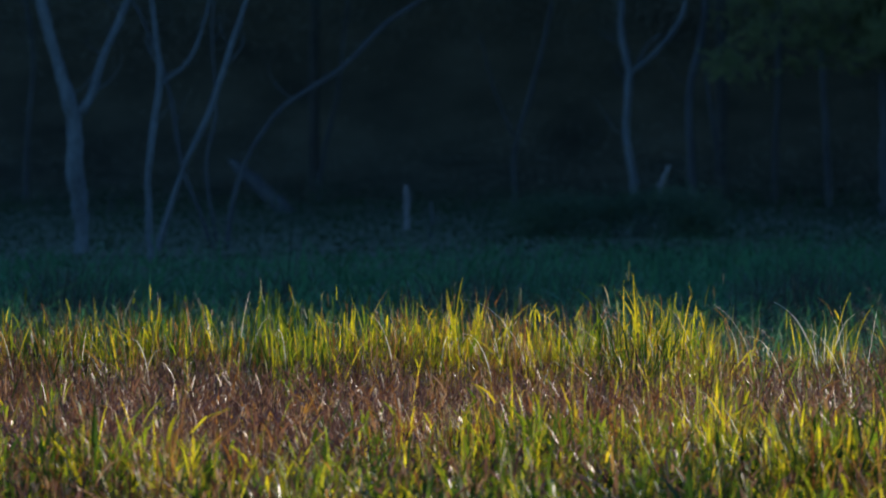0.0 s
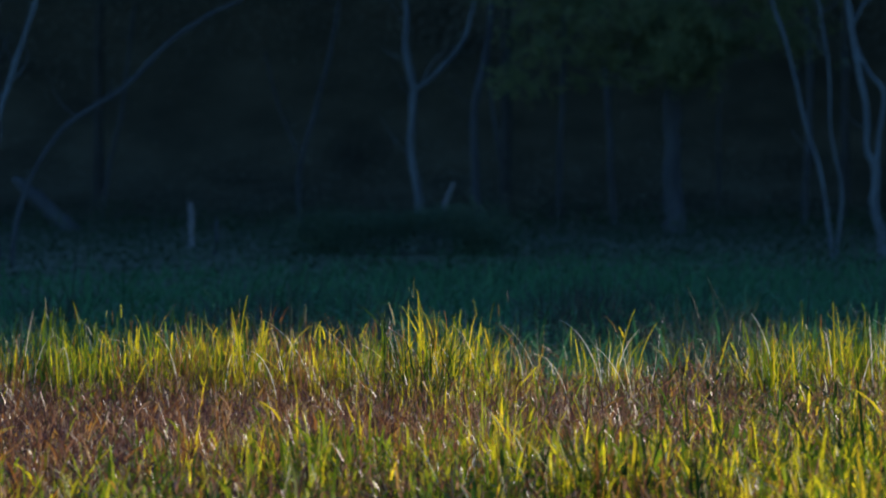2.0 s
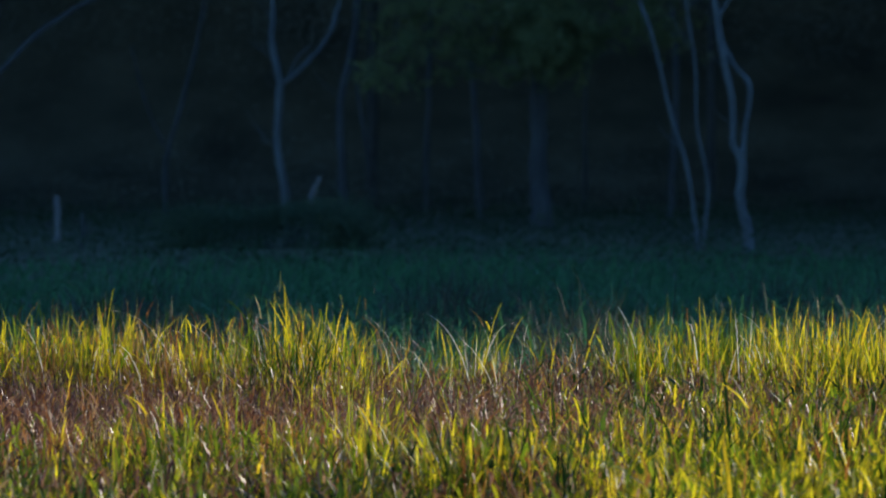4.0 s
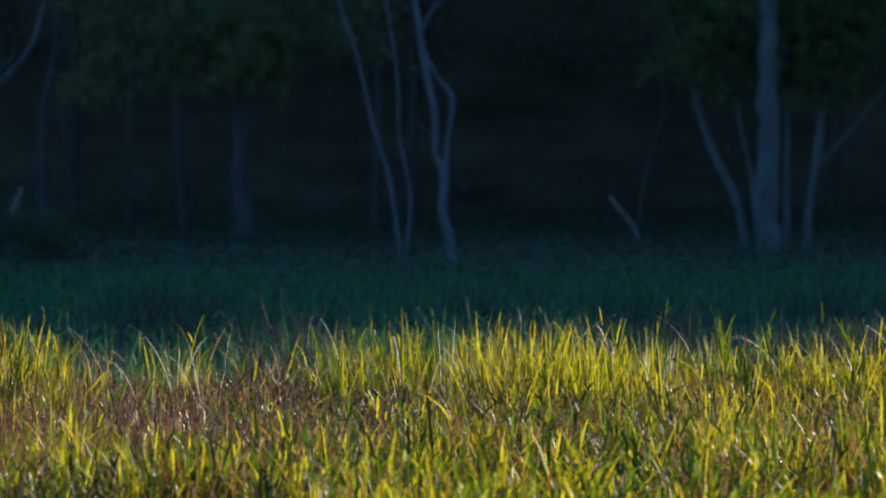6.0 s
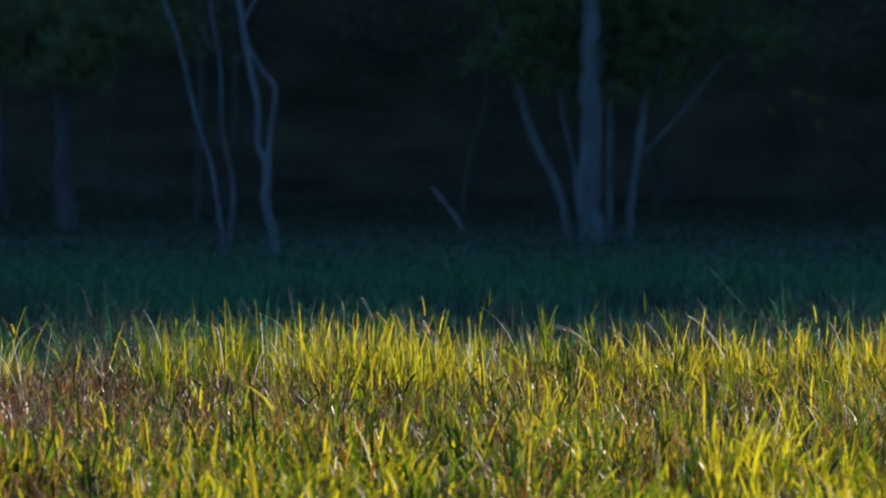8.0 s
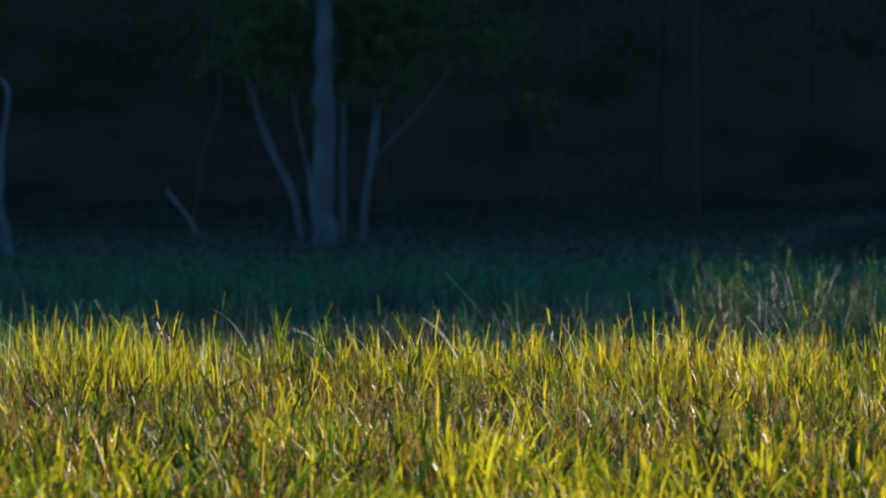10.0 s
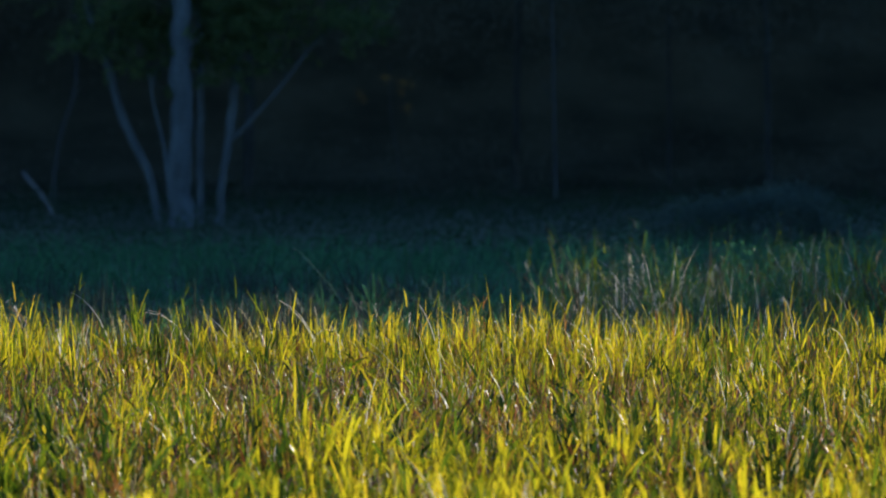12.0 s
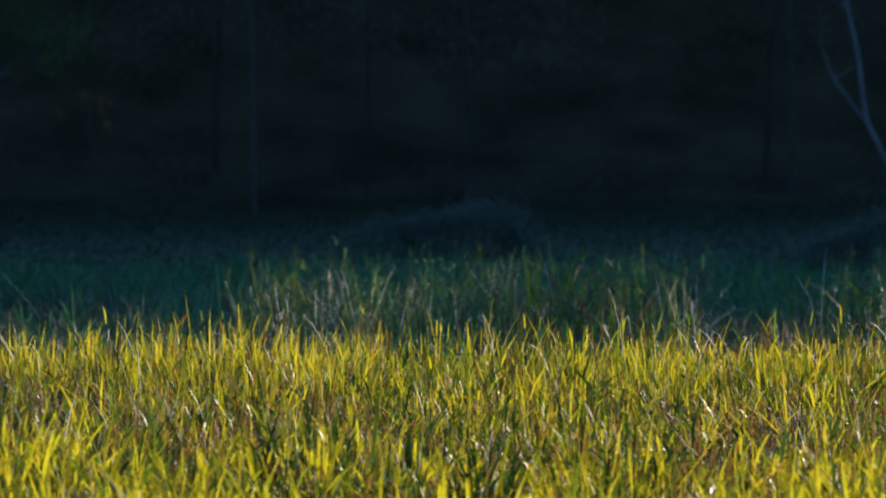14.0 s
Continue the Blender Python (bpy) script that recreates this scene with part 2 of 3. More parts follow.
def smooth(v, a, b):
    s = np.clip((v - a) / (b - a), 0, 1)
    return s * s * (3 - 2 * s)


def withered(b, d, pa):
    """How far the low brown strip, thinning out to the east, reaches over a spot, 0 to 1."""
    e = d + pa * 1.6
    reach = 3.5 * (1 - smooth(b, -8.6, -6.6))  # broader in the far west
    far = 3.2 * smooth(b, -4.6, -4.0) * (1 - smooth(b, -2.6, -1.9))  # and once right up to the meadow's edge
    return smooth(e, 40.0 - reach, 43.0 - reach) * (1 - smooth(e - far, 50.0, 52.8)) * (1 - 0.5 * smooth(b, -3.0, 2.0) - 0.25 * smooth(b, 2.0, 6.0) + 0.25 * smooth(b, 0.6, 1.8) * (1 - smooth(b, 3.4, 4.8)))


def tussocks(g, tx, ty, tall, kind, blades_each, strays=0.14):
    """Sedge tussocks: long upright blades out of one root, with short leaves between them further up."""
    own = np.repeat(np.arange(len(tx)), blades_each)
    k = len(own)
    around, off = g.uniform(0, 2 * np.pi, k), np.abs(g.normal(0, 0.075, k))
    x, y = tx[own] + np.cos(around) * off, ty[own] + np.sin(around) * off
    lean = np.clip(off * 1.3 + np.abs(g.normal(0.04, 0.27, k)), 0, 0.95)
    away = around + g.normal(0, 0.7, k)
    h = np.maximum(0.14, tall[own] * (1.08 - 0.72 * g.uniform(0, 1, k) ** 1.2))
    kd = np.where(g.uniform(0, 1, k) < strays, g.choice((0, 0, 1, 1, 2), k), kind[own])
    up = np.repeat(np.arange(k), g.choice((0, 1, 2, 3), k, p=(0.2, 0.35, 0.3, 0.15)))
    m = len(up)
    f = g.uniform(0.35, 0.92, m)
    rise = f * (0.55 + 0.45 * f) * lean[up] * h[up]
    lx, ly = x[up] + np.cos(away[up]) * rise, y[up] + np.sin(away[up]) * rise
    lh = np.clip(g.gamma(4, 0.038, m), 0.05, 0.34)
    lh = np.minimum(lh, np.maximum(0.07, tall[own[up]] * 1.1 - f * h[up]))
    lk = np.where(g.uniform(0, 1, m) < strays, g.choice((0, 1, 1, 2), m), kd[up])
    return (np.concatenate((x, lx)), np.concatenate((y, ly)), np.concatenate((h, lh)),
            np.concatenate((lean, np.abs(g.normal(0.35, 0.45, m)))), np.concatenate((away, g.uniform(0, 2 * np.pi, m))),
            np.concatenate((np.zeros(k), f * h[up])), np.concatenate((np.full(k, 0.85), np.full(m, 0.7))), np.concatenate((kd, lk)))


def build_meadow():
    g = np.random.default_rng(12)
    # clumps of a few tussocks with one height and one tone, and single lower tussocks between them
    _, _, cx, cy = (np.concatenate(p) for p in zip(scatter(2300, -12.3, 12.8, 26.5, 54.1), scatter(330, -12.3, 12.8, 49.5, 54.1)))
    per = g.integers(2, 8, len(cx))
    own = np.repeat(np.arange(len(cx)), per)
    gx, gy = cx[own] + g.normal(0, 0.17, len(own)), cy[own] + g.normal(0, 0.17, len(own))
    _, _, sx, sy = scatter(4300, -12.3, 12.8, 26.5, 54.3)
    tx, ty = np.concatenate((gx, sx)), np.concatenate((gy, sy))
    n = len(tx)
    far = np.hypot(tx, ty) < 54.4
    share, lot = np.concatenate((g.normal(0, 1, len(cx))[own], g.normal(-0.9, 0.6, len(sx)))), np.concatenate((g.uniform(0, 1, len(cx))[own], g.uniform(0, 1, len(sx))))
    ax, ay = np.concatenate((cx[own], sx)), np.concatenate((cy[own], sy))
    tb, td = np.degrees(np.arctan2(ax, ay)), np.hypot(ax, ay)
    pa, pb, pc = patch_a(ax, ay), patch_b(ax, ay), patch_c(ax, ay)
    strip = withered(tb, td, pa)
    west, side = 1 - smooth(tb, -6, 0), 1 - smooth(tb, -1.5, 5)
    east = smooth(tb, 8.2, 9.0) * smooth(td + pa, 37.5, 40.5) * (1 - smooth(td + pa, 45, 49)) * smooth(pb, -1.2, -0.3)
    near = (1 - smooth(td + pa, 33.5, 38.5)) * (1 - 0.7 * smooth(tb, 2.5, 5) * (1 - smooth(tb, 8, 9)))
    hollow = (1 - 0.85 * smooth(td, 46.5, 50)) * smooth(Field(27, 1.6)(ax, ay) + (0.5 * west + 0.1 * side + 0.6 * smooth(tb, 8, 9.5)) * near + 0.7 * east, 0.38, 0.95)
    tall = (0.66 + (0.05 * pa + 0.04 * pc) * (1 - smooth(td, 46, 50)) + (0.22 - 0.11 * smooth(tb, 0.5, 4.5) - 0.06 * (1 - smooth(tb, -7, -5))) * smooth(td, 46, 51)) * np.clip(1 + (0.17 - 0.05 * smooth(td, 50, 52)) * share, 0.6, 1.4) * g.normal(1, 0.07, n)
    tall *= (1 - (0.2 * west + 0.18 * side) * near - 0.25 * east) * (1 - 0.3 * hollow) * (1 - 0.08 * smooth(td, 52.6, 53.8))
    gold = np.clip(0.48 + 0.036 * (tb + 3) + 0.25 * pa + 0.22 * pc + (0.25 - 0.6 * side) * near - 0.6 * east, 0.05, 0.85)
    kind = np.where(lot < gold, 0, 1)
    lot2 = np.modf(lot * 7.31)[0]
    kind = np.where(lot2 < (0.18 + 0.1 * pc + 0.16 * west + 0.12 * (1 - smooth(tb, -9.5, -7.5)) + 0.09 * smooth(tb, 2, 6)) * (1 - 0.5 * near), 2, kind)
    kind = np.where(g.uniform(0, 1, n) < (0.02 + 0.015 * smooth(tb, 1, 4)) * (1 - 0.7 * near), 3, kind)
    # patches that take the blades toned dark for shade
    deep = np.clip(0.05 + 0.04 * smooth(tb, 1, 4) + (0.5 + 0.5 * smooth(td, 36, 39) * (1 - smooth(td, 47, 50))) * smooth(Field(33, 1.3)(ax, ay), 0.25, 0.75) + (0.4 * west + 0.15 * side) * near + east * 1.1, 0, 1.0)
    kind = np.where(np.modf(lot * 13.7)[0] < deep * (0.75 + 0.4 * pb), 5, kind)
    each = g.integers(5, 11, n)
    each = np.where(east > 0.4, each // 2 + 1, each)
    each = np.where((g.uniform(0, 1, n) < np.maximum(strip * 0.96, hollow * 0.72)) | ~far, 0, each)
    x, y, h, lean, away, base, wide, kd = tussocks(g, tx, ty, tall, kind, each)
    lean *= 1 - 0.4 * smooth(np.hypot(x, y), 47, 51)
    # loose withered stems
    b, d, bx, by = scatter(270000, -12.6, 12.9, 30, 54.3)
    keep = g.uniform(0, 1, len(b)) < np.clip(withered(b, d, patch_a(bx, by)) * (0.6 + 0.75 * patch_b(bx, by)), (0.3 + 0.12 * smooth(b, 1, 4) + 0.3 * smooth(Field(27, 1.6)(bx, by), 0.38, 0.95)) * (0.12 + 0.35 * (1 - smooth(b, -7, -4)) + 0.53 * smooth(d, 33, 38)), 1)
    bx, by = bx[keep], by[keep]
    m = len(bx)
    curl = g.uniform(0, 1, m) < 0.8
    bh = (0.56 + 0.08 * patch_b(bx, by) + 0.05 * patch_a(bx, by)) * (1.08 - g.uniform(0, 1, m) ** 1.5 * 0.5)
    off = np.where(curl, np.sqrt(g.uniform(0.1, 1, m)) * bh * 0.92, 0)  # crumpled leaves held up in the tangle
    bh = np.where(curl, np.clip(g.gamma(4, 0.022, m), 0.03, 0.2), bh)
    x, y, h = np.concatenate((x, bx)), np.concatenate((y, by)), np.concatenate((h, bh))
    lean = np.concatenate((lean, np.where(curl, np.abs(g.normal(0.8, 0.7, m)), np.abs(g.normal(0, 0.4, m)))))
    away = np.concatenate((away, g.uniform(0, 2 * np.pi, m)))
    kd = np.concatenate((kd, np.where(g.uniform(0, 1, m) < 0.06, 2, np.where(g.uniform(0, 1, m) < 0.6 * smooth(np.degrees(np.arctan2(bx, by)), -5, 1), g.choice((5, 1, 4, 4, 2), m), 4))))
    wide, base = np.concatenate((wide, np.where(curl, 1.4, 0.8))), np.concatenate((base, off))
    bow = np.where(g.uniform(0, 1, len(x)) < 0.22, 0.9, 0.22)
    for c, (name, mat, f, w, label) in enumerate((
        ("golden_sedge", GRASS_GOLD, 1.0, 0.024, "tall yellow-green sedge glowing against the low sun"),
        ("green_sedge", GRASS_GREEN, 0.98, 0.026, "tall fresh green sedge blades in the meadow"),
        ("rusty_sedge", GRASS_RUST, 0.95, 0.013, "rust-orange autumn sedge blades among the green"),
        ("dry_straw", GRASS_STRAW, 1.05, 0.006, "pale dry bent grass straws in the meadow"),
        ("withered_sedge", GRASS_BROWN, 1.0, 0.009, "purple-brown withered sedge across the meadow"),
        ("gap_shade_sedge", GRASS_DEEP, 1.0, 0.027, "dark green blades, the meadow's shadow gaps toned into them"),
    )):
        p = kd == c
        ww = w * wide[p] * (1.1 - 0.5 * smooth(np.hypot(x[p], y[p]), 31, 46)) * g.uniform(0.4, 1.5, int(p.sum()))
        tagged(new(name, blades(name, x[p], y[p], h[p] * f, ww, mat, 31 + c, lean[p], bow[p], away[p], base[p])), label, "grass", kind="stuff")


build_meadow()


def build_arching_straws():
    """Fine straws whose tips bow over in a hook, most of them the same way."""
    g = np.random.default_rng(47)
    b, d, x, y = scatter(800, -13, 13, 49.5, 54.2)
    keep = g.uniform(0, 1, len(b)) < np.clip(0.13 + 0.3 * patch_b(x, y), 0.03, 0.27) * (0.35 + 0.65 * smooth(d, 49.5, 52))
    x, y = x[keep], y[keep]
    n = len(x)
    h = np.clip(g.normal(1.02, 0.13, n), 0.6, 1.3)
    side = np.where(g.uniform(0, 1, n) < 0.75, np.pi, 0.0) + g.normal(0, 0.45, n)
    bend, hook = np.clip(np.abs(g.normal(0.3, 0.13, n)), 0, 0.5), g.uniform(0.1, 0.8, n)
    w = 0.004 * g.uniform(0.5, 1.4, n)
    z0 = ground_height(x, y) - 0.02
    steps = np.linspace(0, 1, 10)
    v = np.empty((n, 20, 3), np.float32)
    for i, s in enumerate(steps):
        out = h * bend * (0.25 * s + 0.75 * s ** 2.6 + 0.3 * hook * s ** 5)
        up = h * (s - 0.12 * bend * s ** 2 - 0.42 * hook * s ** 6)
        ww = w * (1 - 0.75 * s)
        px, py = x + np.cos(side) * out, y + np.sin(side) * out
        v[:, 2 * i] = np.stack((px - ww, py, z0 + up - ww * bend * s), 1)
        v[:, 2 * i + 1] = np.stack((px + ww, py + 0.3 * ww, z0 + up + ww * bend * s), 1)
    t = np.array([q for k in range(0, 18, 2) for q in ((k, k + 1, k + 3), (k, k + 3, k + 2))])
    tris = (np.arange(n)[:, None, None] * 20 + t[None]).reshape(-1, 3)
    tagged(new("arching_straw", mesh_of("arching_straw", v.reshape(-1, 3), tris, GRASS_STRAW)), "thin pale arching straws along the meadow's far edge", "grass", kind="stuff")


build_arching_straws()


def build_near_meadow():
    """The same meadow goes on, thinner, up to the camera's stand."""
    b, d, x, y = scatter(8000, -40, 40, 2.5, 24.5)
    h = np.clip(rng.normal(0.5, 0.1, len(b)), 0.2, 0.8)
    tagged(new("near_sedge", blades("near_sedge", x, y, h, 0.016 * rng.uniform(0.5, 1.5, len(b)), GRASS_GREEN, 48, 0.3, 0.5)),
           "thin green sedge in the near meadow", "grass", kind="stuff")


build_near_meadow()


def build_stand_meadow():
    """Short sedge all round the camera's stand."""
    b, d, x, y = scatter(9000, 40, 320, 1.2, 14)
    h = np.clip(rng.normal(0.45, 0.1, len(b)), 0.2, 0.7)
    tagged(new("stand_sedge", blades("stand_sedge", x, y, h, 0.016 * rng.uniform(0.5, 1.5, len(b)), GRASS_GREEN, 49, 0.3, 0.5)),
           "short green sedge round the viewing place", "grass", kind="stuff")


build_stand_meadow()


def build_shaded_meadow():
    b, d, x, y = scatter(80000, -12, 12.3, 55, 138)
    keep = rng.uniform(0, 1, len(b)) > smooth(d + 7 * patch_c(x, y) + 3 * patch_a(x, y) + 16 * (1 - smooth(b, -8.5, -4.5)), 96, 132)
    b, d, x, y = b[keep], d[keep], x[keep], y[keep]
    h = (0.35 + 0.08 * patch_a(x, y) + 0.1 * patch_c(x, y)) * rng.normal(1, 0.25, len(b))
    h = np.maximum(0.1, h) * (1 - 0.4 * smooth(d, 88, 115)) * np.where(rng.uniform(0, 1, len(b)) < 0.06, 1.5, 1.0)
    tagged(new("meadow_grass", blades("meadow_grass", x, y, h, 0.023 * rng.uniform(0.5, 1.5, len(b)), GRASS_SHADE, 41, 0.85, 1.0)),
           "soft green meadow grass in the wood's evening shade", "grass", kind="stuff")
    # sedge toned dark as shade: a band past the shadow's edge, low patches behind
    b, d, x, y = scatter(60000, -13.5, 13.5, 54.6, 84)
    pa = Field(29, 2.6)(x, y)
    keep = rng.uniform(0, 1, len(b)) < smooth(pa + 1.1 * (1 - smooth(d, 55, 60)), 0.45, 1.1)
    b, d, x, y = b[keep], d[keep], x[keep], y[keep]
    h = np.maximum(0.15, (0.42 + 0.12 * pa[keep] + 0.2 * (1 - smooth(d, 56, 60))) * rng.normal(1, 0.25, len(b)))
    tagged(new("shade_band_sedge", blades("shade_band_sedge", x, y, h, 0.013 * rng.uniform(0.5, 1.5, len(b)), GRASS_DUSK, 43, 0.6, 0.9)),
           "sedge in patches in the shaded meadow, darkened for shade", "grass", kind="stuff")
    # a strip of taller reed past the eastern meadow
    g = np.random.default_rng(46)
    b, d, x, y = scatter(2300, 4.7, 13.5, 67, 77)
    pa = Field(28, 1.3)(x, y)
    keep = rng.uniform(0, 1, len(b)) < smooth(b, 4.7, 6.2) * np.clip(0.42 + 0.95 * pa, 0.06, 1) * (1 - 0.93 * smooth(b, 8.9, 9.6) * (1 - smooth(b, 10.3, 10.9)))
    b, x, y, pa = b[keep], x[keep], y[keep], pa[keep]
    n = len(b)
    tall = np.clip((0.87 + 0.24 * pa + 0.06 * smooth(b, 6, 9)) * g.normal(1, 0.16, n), 0.4, 1.35)
    kind = np.where(g.uniform(0, 1, n) < 0.42, 1, np.where(g.uniform(0, 1, n) < 0.62, 0, np.where(g.uniform(0, 1, n) < 0.68, 2, 3)))
    x, y, h, lean, away, base, wide, kd = tussocks(g, x, y, tall, kind, g.integers(3, 8, n))
    for c, (name, mat, w, label) in enumerate((("golden_reed", GRASS_GREEN, 0.013, "yellow-green reed blades in the half shade"),
                                               ("reed_bed", GRASS_SHADE, 0.014, "tangled half-shaded green reeds past the meadow"),
                                               ("rusty_reed", GRASS_BROWN, 0.009, "brown reed blades in the half shade"),
                                               ("dry_reed", GRASS_STRAW, 0.0065, "pale dry reed stalks in the half shade"))):
        p = kd == c
        tagged(new(name, blades(name, x[p], y[p], h[p], w * wide[p] * g.uniform(0.5, 1.5, int(p.sum())), mat, 61 + c, lean[p], 0.6, away[p], base[p])), label, "reed", kind="stuff")


build_shaded_meadow()


# ---- single stalks that stand out over the meadow's far edge ----
def stalk(bearing, distance, height, bend, green, seed):
    x, y = spot(bearing, distance)
    root = new("grass_stalk")
    root.location = (x, y, float(ground_height(x, y)))
    v = []
    for s in (0, 0.2, 0.4, 0.55, 0.7, 0.8, 0.88, 0.95, 1.0):
        mx, mz, w = bend * height * s ** 2.4, height * (s - 0.4 * abs(bend) * s ** 5), 0.006 * (1 - 0.6 * s)
        v += [(mx - w, -0.002, mz), (mx + w, 0.002, mz + bend * w)]
    tris = [t for k in range(0, len(v) - 2, 2) for t in ((k, k + 1, k + 3), (k, k + 3, k + 2))]
    part("stem", mesh_of("stem", v, tris, GRASS_GOLD if green else GRASS_STRAW), root)
    g = np.random.default_rng(seed)
    for k in range(3):
        me = blades("blade", np.zeros(1), np.zeros(1), g.uniform(0.5, 0.85, 1) * height, np.full(1, 0.016 if green else 0.005), GRASS_GOLD if green else GRASS_STRAW, seed * 7 + k, 0.3, 0.6)
        part("blade", me, root)
    tagged(root, "upright yellow-green sedge stalk above the meadow" if green else "pale dry arching grass stalk above the meadow", "grass stalk", "tall stalks in the meadow")


STALKS = [(-6.88, 51.5, 1.2, 0.08, 1), (-6.15, 52.5, 1.2, -0.5, 0), (-5.67, 53, 1.04, -0.45, 0), (-5.08, 52, 1.1, -0.4, 0), (-4.75, 52.5, 1.12, -0.55, 0),
          (-3.52, 52, 1.14, -0.35, 0), (-3.45, 52.4, 1.12, 0.15, 1), (-3.3, 51.6, 1.05, 0.2, 1), (-1.97, 52, 1.1, -0.2, 0), (-0.69, 52.8, 1.12, -0.4, 0),
          (0.43, 51, 1.08, 0.1, 1), (1.28, 52, 1.2, -0.35, 0), (1.35, 52.3, 1.1, 0.15, 1), (2.43, 52.5, 1.12, -0.5, 0), (3.15, 52.3, 1.12, -0.35, 0),
          (7.29, 51, 1.14, 0.06, 1), (7.36, 51.3, 1.02, 0.2, 1), (7.65, 51, 1.06, 0.25, 1), (9.36, 52, 1.0, 0.15, 1), (4.2, 52, 1.02, -0.2, 0), (-6.05, 22, 1.2, 0.12, 1), (-5.88, 21.5, 1.24, -0.1, 1), (-6.62, 23, 1.12, 0.1, 1), (-3.6, 23, 1.1, 0.15, 1)]
for i, row in enumerate(STALKS):
    stalk(*row, seed=500 + i)


def tall_herb(bearing, distance, height, brown, seed):
    """A many-stemmed meadow herb: wiry stems, small leaves and a few nodding straws."""
    g = np.random.default_rng(seed)
    x, y = spot(bearing, distance)
    root = new("tall_herb")
    root.location = (x, y, float(ground_height(x, y)))
    c = []
    for k in range(int(g.integers(5, 9))):
        a, out, h = g.uniform(0, 6.28), g.uniform(0.05, 0.34), height * g.uniform(0.7, 1.05)
        ox, oy = math.cos(a) * out, math.sin(a) * out
        pts = [(ox * 0.2, oy * 0.2, -0.03, 0.006), (ox * 0.5, oy * 0.5, h * 0.4, 0.005), (ox * 0.85, oy * 0.85, h * 0.75, 0.004), (ox * 1.2, oy * 1.2, h, 0.002)]
        part("stem", tube("stem", pts, BARK_SHADED, seed * 11 + k, 5, 0.05, 3), root)
        s = g.uniform(0.25, 1.05, 80)
        c.append(np.stack((ox * (0.2 + s), oy * (0.2 + s), h * s), 1) + g.normal(0, 0.055, (80, 3)))
    part("foliage", leaves("foliage", np.vstack(c), 0.042, SHRUB if brown else GRASS_SHADE, seed), root, "dull brownish leaves" if brown else "small fresh green leaves")
    for k in range(9):
        me = blades("straw", g.normal(0, 0.14, 1), g.normal(0, 0.14, 1), height * g.uniform(0.6, 1.08, 1), np.full(1, 0.006), GRASS_STRAW, seed * 17 + k, 0.4, 0.9)
        part("straw", me, root, "pale nodding dry straw")
    tagged(root, "dull brown-green herb clump in the half shade" if brown else "leafy green herb clump in the half shade", "herb", "herbs past the meadow")


HERBS = [(5.55, 70, 0.85, 1), (5.85, 68, 0.92, 1), (6.3, 69, 0.9, 0), (7.05, 68, 1.0, 0), (7.5, 70, 1.0, 0), (8.2, 69, 0.9, 1), (8.72, 70, 1.0, 0), (9.17, 71, 1.1, 1), (10.75, 68, 0.9, 0), (11.0, 69, 0.98, 1)]
for i, row in enumerate(HERBS):
    tall_herb(*row, seed=560 + i)


# ---- the wood's edge ----
def crown_points(g, top, spread, low, count):
    """Leaf places in uneven lobes round a tree's upper limbs."""
    c = []
    for _ in range(9):
        o = np.array((g.normal(0, spread * 0.5), g.normal(0, spread * 0.5), g.uniform(low, top)))
        k = count // 9
        p = g.normal(0, 1, (k, 3))
        p /= np.linalg.norm(p, axis=1)[:, None]
        c.append(o + p * (g.uniform(0.2, 1, k) ** 0.5)[:, None] * np.array((spread * 0.5, spread * 0.5, spread * 0.35)))
    return np.vstack(c)


